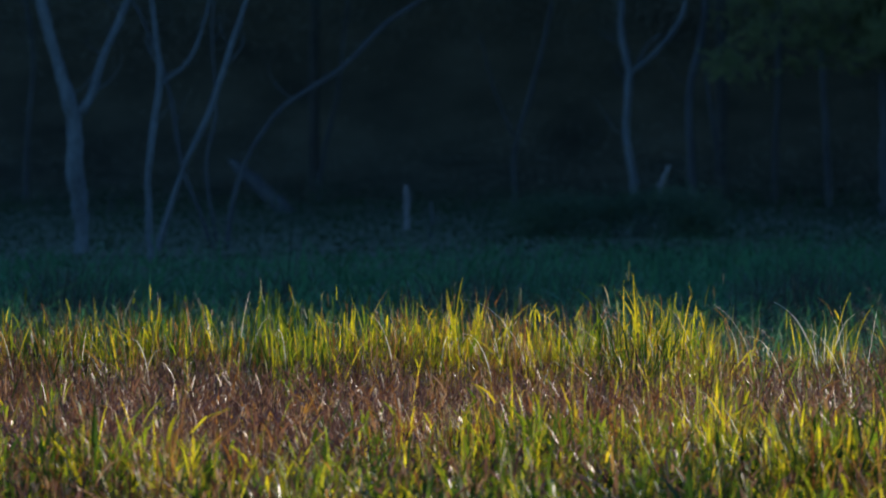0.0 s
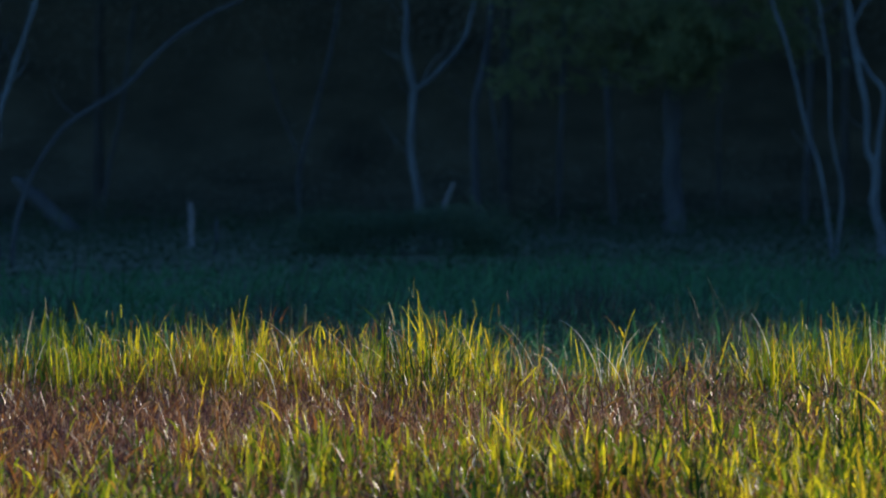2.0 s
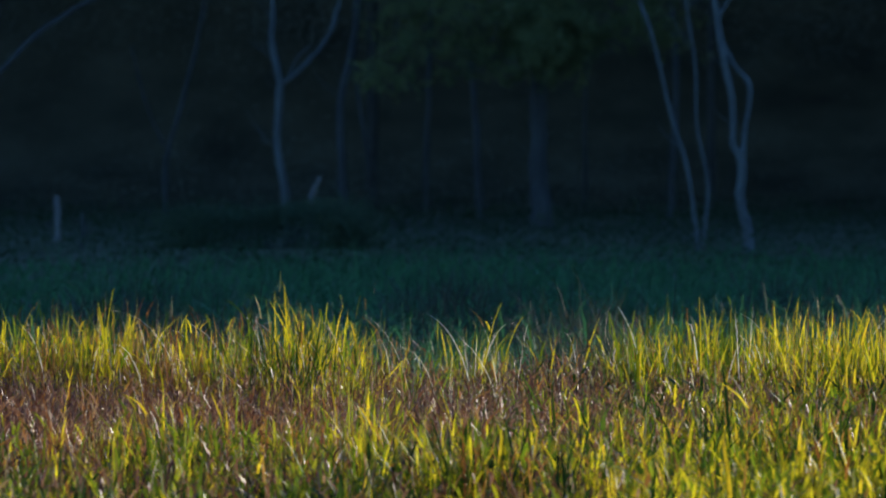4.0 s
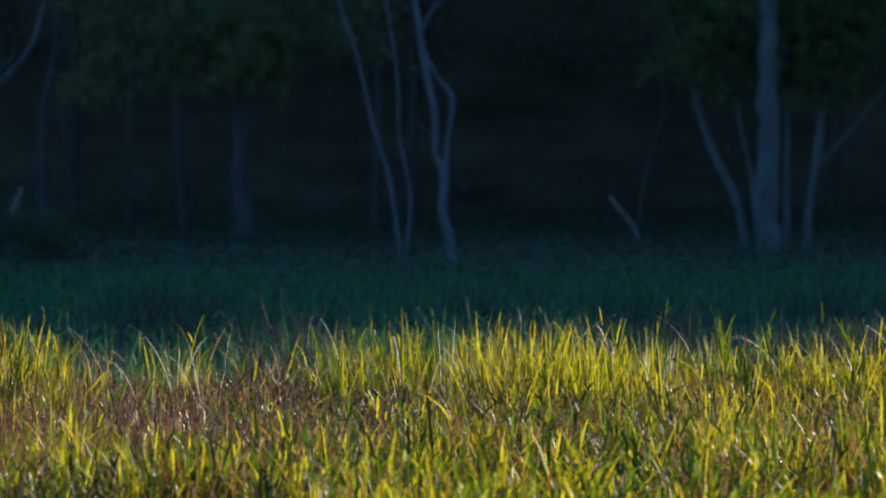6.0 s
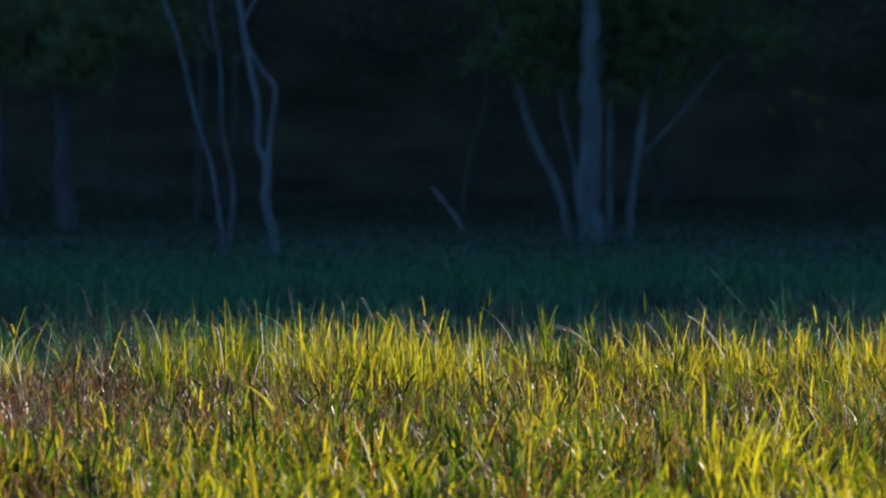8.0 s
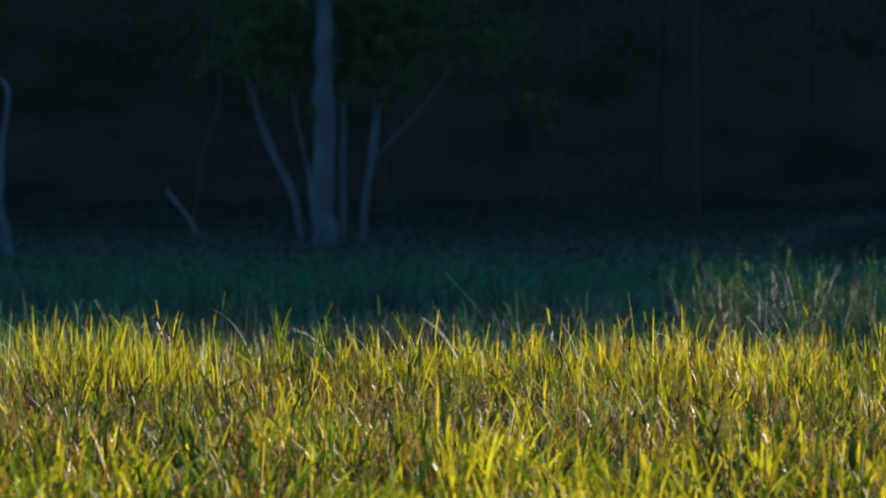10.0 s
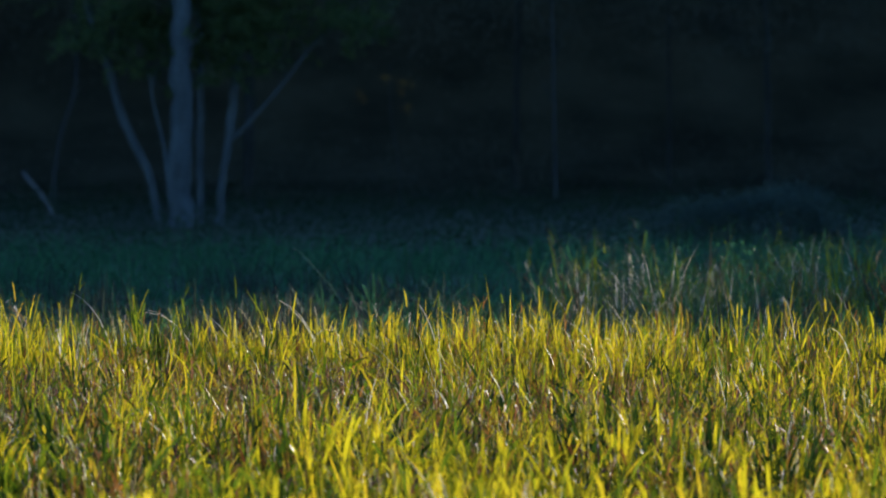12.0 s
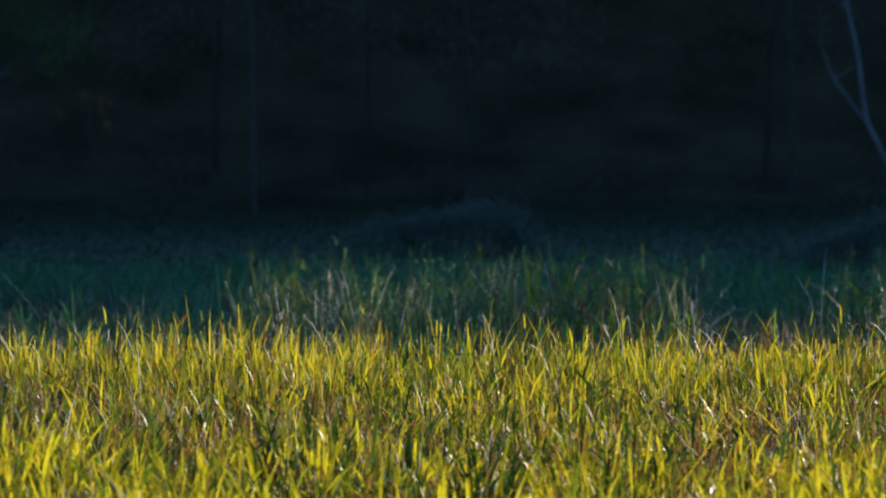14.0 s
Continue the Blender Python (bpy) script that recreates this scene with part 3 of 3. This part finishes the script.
def tree(bearing, distance, limbs, bark, label, seed, low=None):
    g = np.random.default_rng(seed)
    x, y = spot(bearing, distance)
    root = new("tree")
    root.matrix_world = pose(x, y, 0, 0, 0, -bearing)
    z0 = float(ground_height(x, y))
    tips, boughs = [], []
    for i, limb in enumerate(limbs):
        depth, push = 0.0, g.normal(0, 0.05)
        pts = []
        for k, (sx, sz, r) in enumerate(limb):
            if i:
                depth += push * k
            pts.append((sx, depth, sz, r))
        if i == 0:
            pts[0] = (pts[0][0], 0.0, min(z0, pts[0][2]) - 0.15, pts[0][3] * 1.1)
        last = pts[-1]
        if last[2] > 5.0:  # the unseen upper limb, up into the crown
            rise = g.uniform(12, 15) - last[2] if i == 0 else g.uniform(10, 12) - last[2]
            way = (last[0] - pts[-2][0]) * 0.6
            for s in (0.35, 0.7, 1.0):
                pts.append((last[0] + way * s * 2 + g.normal(0, 0.2), last[1] + g.normal(0, 0.3), last[2] + rise * s, last[3] * (1 - 0.75 * s)))
            tips.append(pts[-1])
        boughs.append(part("trunk" if i == 0 else "limb", tube("trunk" if i == 0 else "limb", pts, bark, seed * 7 + i, 12 if i == 0 else 8), root))
    for k in range(int(g.integers(2, 6))):
        at = int(g.integers(0, len(limbs)))
        limb = limbs[at]
        j = int(g.integers(1, len(limb) - 1))
        f = g.uniform(0, 1)
        sx, sz, r = (a + (b - a) * f for a, b in zip(limb[j], limb[j + 1]))
        if sz < 1.9:
            continue
        way, up, ln = g.choice((-1, 1)) * g.uniform(0.3, 1.0), g.uniform(0.4, 1.0), g.uniform(0.4, 1.1)
        pts = [(sx, 0, sz, 0.016), (sx + way * ln * 0.4, g.normal(0, 0.1), sz + up * ln * 0.3, 0.013),
               (sx + way * ln * 0.7, g.normal(0, 0.2), sz + up * ln * 0.7, 0.009), (sx + way * ln * 0.9 + g.normal(0, 0.1), g.normal(0, 0.3), sz + up * ln * 1.1, 0.005)]
        part("twig", tube("twig", pts, bark, seed * 13 + k, 6), boughs[at])
    if tips:
        c = np.vstack([crown_points(g, 17.0, 3.0, 9.5, 900) + np.array((t[0], t[1], 0)) for t in tips[:2]])
        part("crown", leaves("crown", c, 0.34, LEAF, seed), root)
    if low is not None:
        part("low_foliage", leaves("low_foliage", low, 0.1, LEAF_PALE if distance == 150 else LEAF, seed + 1), root, "dim green hanging leaves")
    tagged(root, label, "tree", "trees at the wood's edge")


def sprays(g, boxes, per=260, back=1.3):
    """Leaves along short drooping twigs inside the given spaces: (x0, x1, z0, z1)."""
    c = []
    for x0, x1, z0, z1 in boxes:
        for _ in range(per // 26):  # a bough with its leafy twigs
            bough = np.array((g.uniform(x0, x1), g.normal(back, 0.8), g.uniform(z0, z1)))
            reach = g.uniform(0.22, 0.5)
            for _ in range(int(g.integers(5, 11))):
                o = bough + g.normal(0, 1, 3) * np.array((reach, reach, reach * 0.55))
                w = np.array((g.normal(0, 0.3), g.normal(0, 0.3), -abs(g.normal(0.12, 0.15))))
                s = g.uniform(0, 1, 26)
                c.append(o + w * s[:, None] + g.normal(0, 0.06, (26, 3)))
    return np.vstack(c)


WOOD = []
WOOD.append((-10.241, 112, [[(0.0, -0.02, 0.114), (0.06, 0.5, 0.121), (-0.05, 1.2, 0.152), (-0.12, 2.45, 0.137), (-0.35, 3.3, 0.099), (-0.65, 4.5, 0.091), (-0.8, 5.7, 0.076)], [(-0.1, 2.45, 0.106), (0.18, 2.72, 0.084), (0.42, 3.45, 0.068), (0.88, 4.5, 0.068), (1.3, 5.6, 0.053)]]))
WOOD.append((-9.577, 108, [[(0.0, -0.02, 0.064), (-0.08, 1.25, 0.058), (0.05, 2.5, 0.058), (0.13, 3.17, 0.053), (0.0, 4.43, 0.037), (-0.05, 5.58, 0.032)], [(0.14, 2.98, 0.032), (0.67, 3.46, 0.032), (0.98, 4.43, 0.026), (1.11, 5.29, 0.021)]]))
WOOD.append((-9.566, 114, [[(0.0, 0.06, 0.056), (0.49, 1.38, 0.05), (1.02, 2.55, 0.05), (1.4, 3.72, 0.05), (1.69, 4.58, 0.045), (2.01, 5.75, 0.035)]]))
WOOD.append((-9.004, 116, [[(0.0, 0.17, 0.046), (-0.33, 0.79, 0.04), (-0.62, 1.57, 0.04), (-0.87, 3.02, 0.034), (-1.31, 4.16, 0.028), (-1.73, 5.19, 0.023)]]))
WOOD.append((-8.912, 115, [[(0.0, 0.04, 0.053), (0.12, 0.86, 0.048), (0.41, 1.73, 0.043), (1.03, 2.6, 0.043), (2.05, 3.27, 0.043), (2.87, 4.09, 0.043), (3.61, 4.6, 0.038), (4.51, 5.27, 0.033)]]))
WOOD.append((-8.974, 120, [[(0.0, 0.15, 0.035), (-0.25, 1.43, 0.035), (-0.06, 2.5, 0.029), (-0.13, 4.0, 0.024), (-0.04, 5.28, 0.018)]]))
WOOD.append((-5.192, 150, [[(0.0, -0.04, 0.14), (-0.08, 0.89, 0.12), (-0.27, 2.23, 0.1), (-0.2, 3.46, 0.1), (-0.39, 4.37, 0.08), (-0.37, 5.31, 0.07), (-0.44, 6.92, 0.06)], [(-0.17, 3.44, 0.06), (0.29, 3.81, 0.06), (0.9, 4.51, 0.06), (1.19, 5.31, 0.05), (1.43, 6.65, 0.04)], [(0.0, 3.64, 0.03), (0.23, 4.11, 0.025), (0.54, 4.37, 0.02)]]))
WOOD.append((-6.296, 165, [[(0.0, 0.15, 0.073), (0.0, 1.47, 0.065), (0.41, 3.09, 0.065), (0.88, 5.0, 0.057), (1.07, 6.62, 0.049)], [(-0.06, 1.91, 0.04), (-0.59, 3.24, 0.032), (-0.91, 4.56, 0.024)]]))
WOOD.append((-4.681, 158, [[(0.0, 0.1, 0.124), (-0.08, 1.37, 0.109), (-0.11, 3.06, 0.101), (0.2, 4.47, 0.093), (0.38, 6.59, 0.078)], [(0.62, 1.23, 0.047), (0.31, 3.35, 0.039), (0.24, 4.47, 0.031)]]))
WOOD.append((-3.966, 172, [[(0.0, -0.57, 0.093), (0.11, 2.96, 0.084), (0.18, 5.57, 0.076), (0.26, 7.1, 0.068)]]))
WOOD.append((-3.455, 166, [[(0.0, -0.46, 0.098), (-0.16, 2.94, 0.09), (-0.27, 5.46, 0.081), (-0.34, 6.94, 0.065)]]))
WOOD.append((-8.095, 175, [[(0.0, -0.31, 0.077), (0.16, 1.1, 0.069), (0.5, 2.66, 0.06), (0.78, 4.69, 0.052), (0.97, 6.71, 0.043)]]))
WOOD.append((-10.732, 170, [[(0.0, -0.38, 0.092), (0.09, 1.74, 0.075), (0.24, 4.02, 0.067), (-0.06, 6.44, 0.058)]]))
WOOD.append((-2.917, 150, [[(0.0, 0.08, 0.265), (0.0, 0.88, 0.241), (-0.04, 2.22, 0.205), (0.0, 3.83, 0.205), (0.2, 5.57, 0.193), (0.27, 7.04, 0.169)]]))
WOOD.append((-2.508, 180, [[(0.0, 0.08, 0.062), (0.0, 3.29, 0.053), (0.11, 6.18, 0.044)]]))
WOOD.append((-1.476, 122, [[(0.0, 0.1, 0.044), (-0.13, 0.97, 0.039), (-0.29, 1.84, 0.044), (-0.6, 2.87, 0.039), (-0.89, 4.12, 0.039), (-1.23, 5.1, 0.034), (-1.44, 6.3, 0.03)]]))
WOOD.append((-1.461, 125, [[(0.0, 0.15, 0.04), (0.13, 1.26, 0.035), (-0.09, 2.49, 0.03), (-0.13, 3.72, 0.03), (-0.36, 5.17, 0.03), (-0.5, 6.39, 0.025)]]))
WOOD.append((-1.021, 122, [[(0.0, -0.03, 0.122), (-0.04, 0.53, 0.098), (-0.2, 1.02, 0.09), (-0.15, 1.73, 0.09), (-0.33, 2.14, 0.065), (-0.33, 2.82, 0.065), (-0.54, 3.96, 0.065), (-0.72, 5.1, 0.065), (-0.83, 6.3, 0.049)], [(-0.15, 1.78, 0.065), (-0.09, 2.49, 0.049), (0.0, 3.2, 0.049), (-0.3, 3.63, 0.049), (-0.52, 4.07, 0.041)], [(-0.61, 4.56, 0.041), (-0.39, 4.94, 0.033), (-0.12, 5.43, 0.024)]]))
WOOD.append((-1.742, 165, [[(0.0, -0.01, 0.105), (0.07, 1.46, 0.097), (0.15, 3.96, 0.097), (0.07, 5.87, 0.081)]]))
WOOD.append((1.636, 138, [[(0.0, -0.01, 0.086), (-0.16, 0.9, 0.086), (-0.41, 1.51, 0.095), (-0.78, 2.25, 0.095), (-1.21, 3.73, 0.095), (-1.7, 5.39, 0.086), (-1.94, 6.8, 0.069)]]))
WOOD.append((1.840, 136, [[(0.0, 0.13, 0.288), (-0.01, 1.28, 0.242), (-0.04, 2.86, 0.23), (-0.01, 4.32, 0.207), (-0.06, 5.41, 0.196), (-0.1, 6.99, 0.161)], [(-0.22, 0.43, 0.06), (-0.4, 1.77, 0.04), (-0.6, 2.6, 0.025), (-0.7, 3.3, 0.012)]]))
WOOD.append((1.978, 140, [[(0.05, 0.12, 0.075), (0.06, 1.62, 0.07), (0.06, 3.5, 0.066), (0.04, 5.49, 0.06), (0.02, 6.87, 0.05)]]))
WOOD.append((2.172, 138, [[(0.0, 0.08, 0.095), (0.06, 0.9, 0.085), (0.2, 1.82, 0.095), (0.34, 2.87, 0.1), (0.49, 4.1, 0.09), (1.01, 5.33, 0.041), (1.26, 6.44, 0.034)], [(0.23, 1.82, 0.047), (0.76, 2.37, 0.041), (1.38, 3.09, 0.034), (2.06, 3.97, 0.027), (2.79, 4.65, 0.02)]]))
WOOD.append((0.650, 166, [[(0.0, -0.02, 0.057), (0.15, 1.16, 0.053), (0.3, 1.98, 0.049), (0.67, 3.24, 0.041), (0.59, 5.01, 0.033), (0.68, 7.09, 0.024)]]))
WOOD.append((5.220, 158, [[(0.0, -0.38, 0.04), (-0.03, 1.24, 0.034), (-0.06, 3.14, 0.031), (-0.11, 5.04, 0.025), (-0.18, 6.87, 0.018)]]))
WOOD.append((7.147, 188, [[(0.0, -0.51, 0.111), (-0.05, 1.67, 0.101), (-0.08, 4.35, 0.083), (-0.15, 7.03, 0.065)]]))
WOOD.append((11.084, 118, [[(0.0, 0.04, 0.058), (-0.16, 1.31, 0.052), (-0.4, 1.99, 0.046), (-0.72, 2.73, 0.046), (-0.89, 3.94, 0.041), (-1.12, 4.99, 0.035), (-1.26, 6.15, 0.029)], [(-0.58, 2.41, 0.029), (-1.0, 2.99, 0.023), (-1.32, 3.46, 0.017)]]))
POOR = np.random.default_rng(77)
PALE = "slender pale grey tree trunk at the shaded wood's edge"
DIM = "dim tree trunk in the shaded wood, shade toned into its bark"
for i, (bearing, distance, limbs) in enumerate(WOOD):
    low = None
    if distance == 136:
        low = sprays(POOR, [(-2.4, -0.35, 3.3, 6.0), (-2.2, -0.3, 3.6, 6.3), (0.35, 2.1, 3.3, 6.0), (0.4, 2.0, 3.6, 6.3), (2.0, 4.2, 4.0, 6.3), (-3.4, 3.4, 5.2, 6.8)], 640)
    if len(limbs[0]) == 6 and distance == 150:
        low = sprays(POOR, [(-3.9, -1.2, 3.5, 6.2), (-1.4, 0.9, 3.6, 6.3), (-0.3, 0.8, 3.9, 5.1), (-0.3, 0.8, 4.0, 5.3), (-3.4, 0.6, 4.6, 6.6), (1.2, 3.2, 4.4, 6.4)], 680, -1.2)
    # far and dim trunks get the bark darkened for shade
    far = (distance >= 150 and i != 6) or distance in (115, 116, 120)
    tree(bearing, distance, limbs, BARK_SHADED if far else BARK, DIM if far else PALE, 900 + i * 3, low)


# ---- deadwood ----
def dead(name, bearing, distance, pts, label, category, seed, mat=DEADWOOD):
    x, y = spot(bearing, distance)
    root = new(name, tube(name, pts, mat, seed, 9, 0.18))
    root.matrix_world = pose(x, y, float(ground_height(x, y)), 0, 0, -bearing)
    tagged(root, label, category)


dead("tree_stump", -7.28, 135, [(0.0, 0, -0.1, 0.08), (0.01, 0, 0.45, 0.07), (0.0, 0, 0.8, 0.068), (-0.02, 0, 0.97, 0.045)], "pale grey broken tree stump in the shaded weeds", "stump", 71)
dead("tree_stump", -7.06, 127, [(0.0, 0, -0.1, 0.05), (0.02, 0, 0.4, 0.045), (0.01, 0, 0.75, 0.03)], "thin dark broken stump in the shaded weeds", "stump", 72, BARK_SHADED)
dead("broken_branch", -4.98, 146, [(-0.12, 0, -0.1, 0.07), (-0.06, 0, 0.5, 0.06), (0.02, 0, 0.9, 0.055), (0.2, 0, 1.3, 0.03)], "pale snapped branch standing beside a birch", "branch", 73)
dead("fallen_branch", 0.56, 146, [(-0.4, 0.1, 1.1, 0.035), (-0.22, 0, 0.85, 0.05), (-0.02, 0, 0.62, 0.05), (0.16, 0, 0.36, 0.042), (0.34, -0.1, -0.05, 0.03)], "bleached branch leaning out of the undergrowth", "branch", 74)


dead("fallen_log", -8.6, 158, [(-0.75, 0.4, 1.3, 0.1), (-0.35, 0.2, 0.95, 0.17), (0.2, 0.0, 0.45, 0.2), (0.75, -0.2, -0.1, 0.24)], "dim slanting dead trunk in the shaded wood", "log", 75, BARK_SHADED)


def sapling(bearing, distance, seed):
    g = np.random.default_rng(seed)
    x, y = spot(bearing, distance)
    root = new("sapling")
    root.matrix_world = pose(x, y, float(ground_height(x, y)), 0, 0, -bearing)
    part("trunk", tube("trunk", [(0.3, 0, -0.1, 0.015), (0.22, 0, 1.2, 0.012), (0.05, 0, 2.4, 0.01), (0, 0, 3.6, 0.006)], BARK_SHADED, seed, 7), root)
    part("foliage", leaves("foliage", sprays(g, [(-0.1, 0.1, 3.0, 3.3)], 30) + np.array((0, -1.3, 0)), 0.07, LEAF_AMBER, seed), root, "amber turning leaves")
    tagged(root, "thin sapling with amber leaves in the dark wood", "sapling")


sapling(3.71, 150, 78)


# ---- bushes ----
def bush(bearing, distance, half, height, label, seed, mat=SHRUB, count=22000):
    g = np.random.default_rng(seed)
    x, y = spot(bearing, distance)
    root = new("bush")
    root.matrix_world = pose(x, y, float(ground_height(x, y)), 0, 0, -bearing)
    p = g.normal(0, 1, (count, 3))
    p /= np.linalg.norm(p, axis=1)[:, None]
    p[:, 2] = np.abs(p[:, 2])
    lump = 1 + 0.14 * np.sin(5 * p[:, 0] + seed) + 0.12 * np.sin(9 * p[:, 1] + 11 * p[:, 0] + seed)
    p[:, 2] = 1 - (1 - p[:, 2]) ** 1.5  # broad, flattish top
    c = p * (g.uniform(0.35, 1, count) ** 0.4 * lump * np.exp(g.normal(0, 0.1, count)))[:, None] * np.array((half, half * 0.5, height))
    part("foliage", leaves("foliage", c, 0.07, mat, seed), root)
    for k in range(7):
        a, s = g.uniform(0, 6.28), g.uniform(0.3, 0.7)
        tip = (math.cos(a) * half * s, math.sin(a) * half * 0.4 * s, height * 0.8)
        part("stem", tube("stem", [(tip[0] * 0.2, tip[1] * 0.2, -0.05, 0.015), (tip[0] * 0.6, tip[1] * 0.6, height * 0.5, 0.011), (*tip, 0.005)], BARK_SHADED, seed + k, 6), root)
    tagged(root, label, "bush", "bushes before the wood")


bush(-5.3, 128, 2.3, 0.85, "low dark bramble mound in the wood's shade", 81, SHRUB, 13000)
bush(7.07, 122, 1.9, 0.95, "soft grey-green willow scrub in the wood's shade", 82, WILLOW, 9000)
bush(10.9, 110, 1.6, 0.85, "small dusky willow shrub at the wood's edge", 83, WILLOW, 7000)


def sedge_tussock(bearing, distance, half, height, seed):
    """A dark tussock: a dense fan of arching blades over a low root stock."""
    g = np.random.default_rng(seed)
    x, y = spot(bearing, distance)
    root = new("sedge_tussock")
    root.location = (x, y, float(ground_height(x, y)))
    n = 420
    a, off = g.uniform(0, 2 * np.pi, n), np.abs(g.normal(0, half * 0.45, n))
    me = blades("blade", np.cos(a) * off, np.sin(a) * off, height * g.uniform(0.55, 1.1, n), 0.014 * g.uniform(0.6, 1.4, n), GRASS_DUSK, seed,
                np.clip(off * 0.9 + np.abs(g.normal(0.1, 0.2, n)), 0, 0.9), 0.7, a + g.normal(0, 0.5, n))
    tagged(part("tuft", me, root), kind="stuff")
    stock = tube("root_stock", [(0, 0, -0.06, half * 0.5), (0.01, 0, 0.06, half * 0.42), (0, 0.01, 0.13, half * 0.2)], BARK_SHADED, seed, 9, 0.2, 3)
    part("root_stock", stock, root, "dark matted root stock")
    tagged(root, "dark sedge tussock in the shade past the meadow", "tussock", "tussocks past the meadow")


for i, row in enumerate([(10.05, 61, 0.5, 0.75), (9.55, 63, 0.4, 0.65), (2.75, 58.5, 0.45, 0.85), (2.35, 59.5, 0.4, 0.8), (2.0, 58, 0.35, 0.72)]):
    sedge_tussock(*row, seed=184 + i)


# ---- the wood behind: undergrowth and canopy ----
def build_wood():
    g = np.random.default_rng(91)
    # soft masses of leaves: a low thicket, and the canopy's hanging fringe
    k = 800
    b, d = g.uniform(-11.8, 11.8, k), g.uniform(156, 200, k)
    fringe = g.uniform(0, 1, k) < 0.86
    x, y = spot(b, d)
    x, y, fringe = (np.repeat(v, 165) for v in (x, y, fringe))
    wide = np.repeat(g.uniform(0.7, 1.9, k), 165)
    z = np.repeat(np.where(fringe[::165], 8.6 - 4.2 * g.uniform(0, 1, k) ** 1.5, g.uniform(0, 1.4, k)), 165)
    n = len(x)
    x, y, z = x + g.normal(0, 1, n) * wide, y + g.normal(0, 1, n) * wide, z + g.normal(0, 0.55, n) * wide
    z = np.maximum(z, 0.05) + ground_height(x, y)
    tagged(new("undergrowth", leaves("undergrowth", np.stack((x, y, z), 1), 0.07, LEAF_HAZED, 93)), "dense dark undergrowth deep in the shaded wood", "undergrowth", kind="stuff")
    n = 70000
    b = g.uniform(-12.5, 12.5, n)
    d = 98 + 80 * g.uniform(0, 1, n) ** 0.8
    x, y = spot(b, d)
    lumps = Field(96, 4.0)(x, y)
    z = ground_height(x, y) + g.uniform(0, 1, n) ** 1.5 * np.clip(0.45 + 0.3 * lumps, 0.08, 1.2) * smooth(d, 98, 124)
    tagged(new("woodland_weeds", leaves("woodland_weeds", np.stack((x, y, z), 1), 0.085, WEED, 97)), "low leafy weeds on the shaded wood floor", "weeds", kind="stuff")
    # trunks of the wood behind
    for k in range(90):
        bx, by, h, r = g.uniform(-75, 215), g.uniform(180, 285), g.uniform(13, 17), g.uniform(0.12, 0.3)
        lx = g.normal(0, 0.25)
        r *= 0.5 if 4.3 < math.degrees(math.atan2(bx, by)) < 10.8 else 1.0  # thinned in the east to show less
        root = new("tree")
        root.location = (bx, by, float(ground_height(bx, by)))
        part("trunk", tube("trunk", [(0, 0, -0.3, r), (lx * 0.3, 0, h * 0.3, r * 0.8), (lx, 0, h * 0.6, r * 0.6), (lx * 1.5, 0, h, r * 0.3)], BARK_SHADED, 600 + k, 8, 0.1, 3), root)
        tagged(root, "straight tree deep in the wood, shade toned into its bark", "tree", "trees deep in the wood")
    # canopy added out of view, its height set to throw the meadow's shade
    n = 110000
    x, y = g.uniform(-75, 220, n), g.uniform(150, 312, n)
    top = 22.8 + 1.3 * Field(94, 9.0)(x, y)
    top -= 1.5 * smooth(x, 56, 60) * (1 - smooth(x, 84, 88)) * (1 - smooth(y, 164, 170))  # thinner treetops let some sun by
    low = 14.6 + 0.012 * (np.hypot(x, y) - 150)
    z = ground_height(x, y) * 0.5 + low + (top - low) * g.uniform(0, 1, n)
    thin = (z > 18.4) & (x > 57) & (x < 86) & (y < 170) & (g.uniform(0, 1, n) < 0.6)
    x, y, z = x[~thin], y[~thin], z[~thin]
    tagged(new("shade_canopy", leaves("shade_canopy", np.stack((x, y, z), 1), 2.28, LEAF_HAZED, 95)), "unseen leafy canopy added to shade wood and meadow", "woods", kind="stuff")


build_wood()
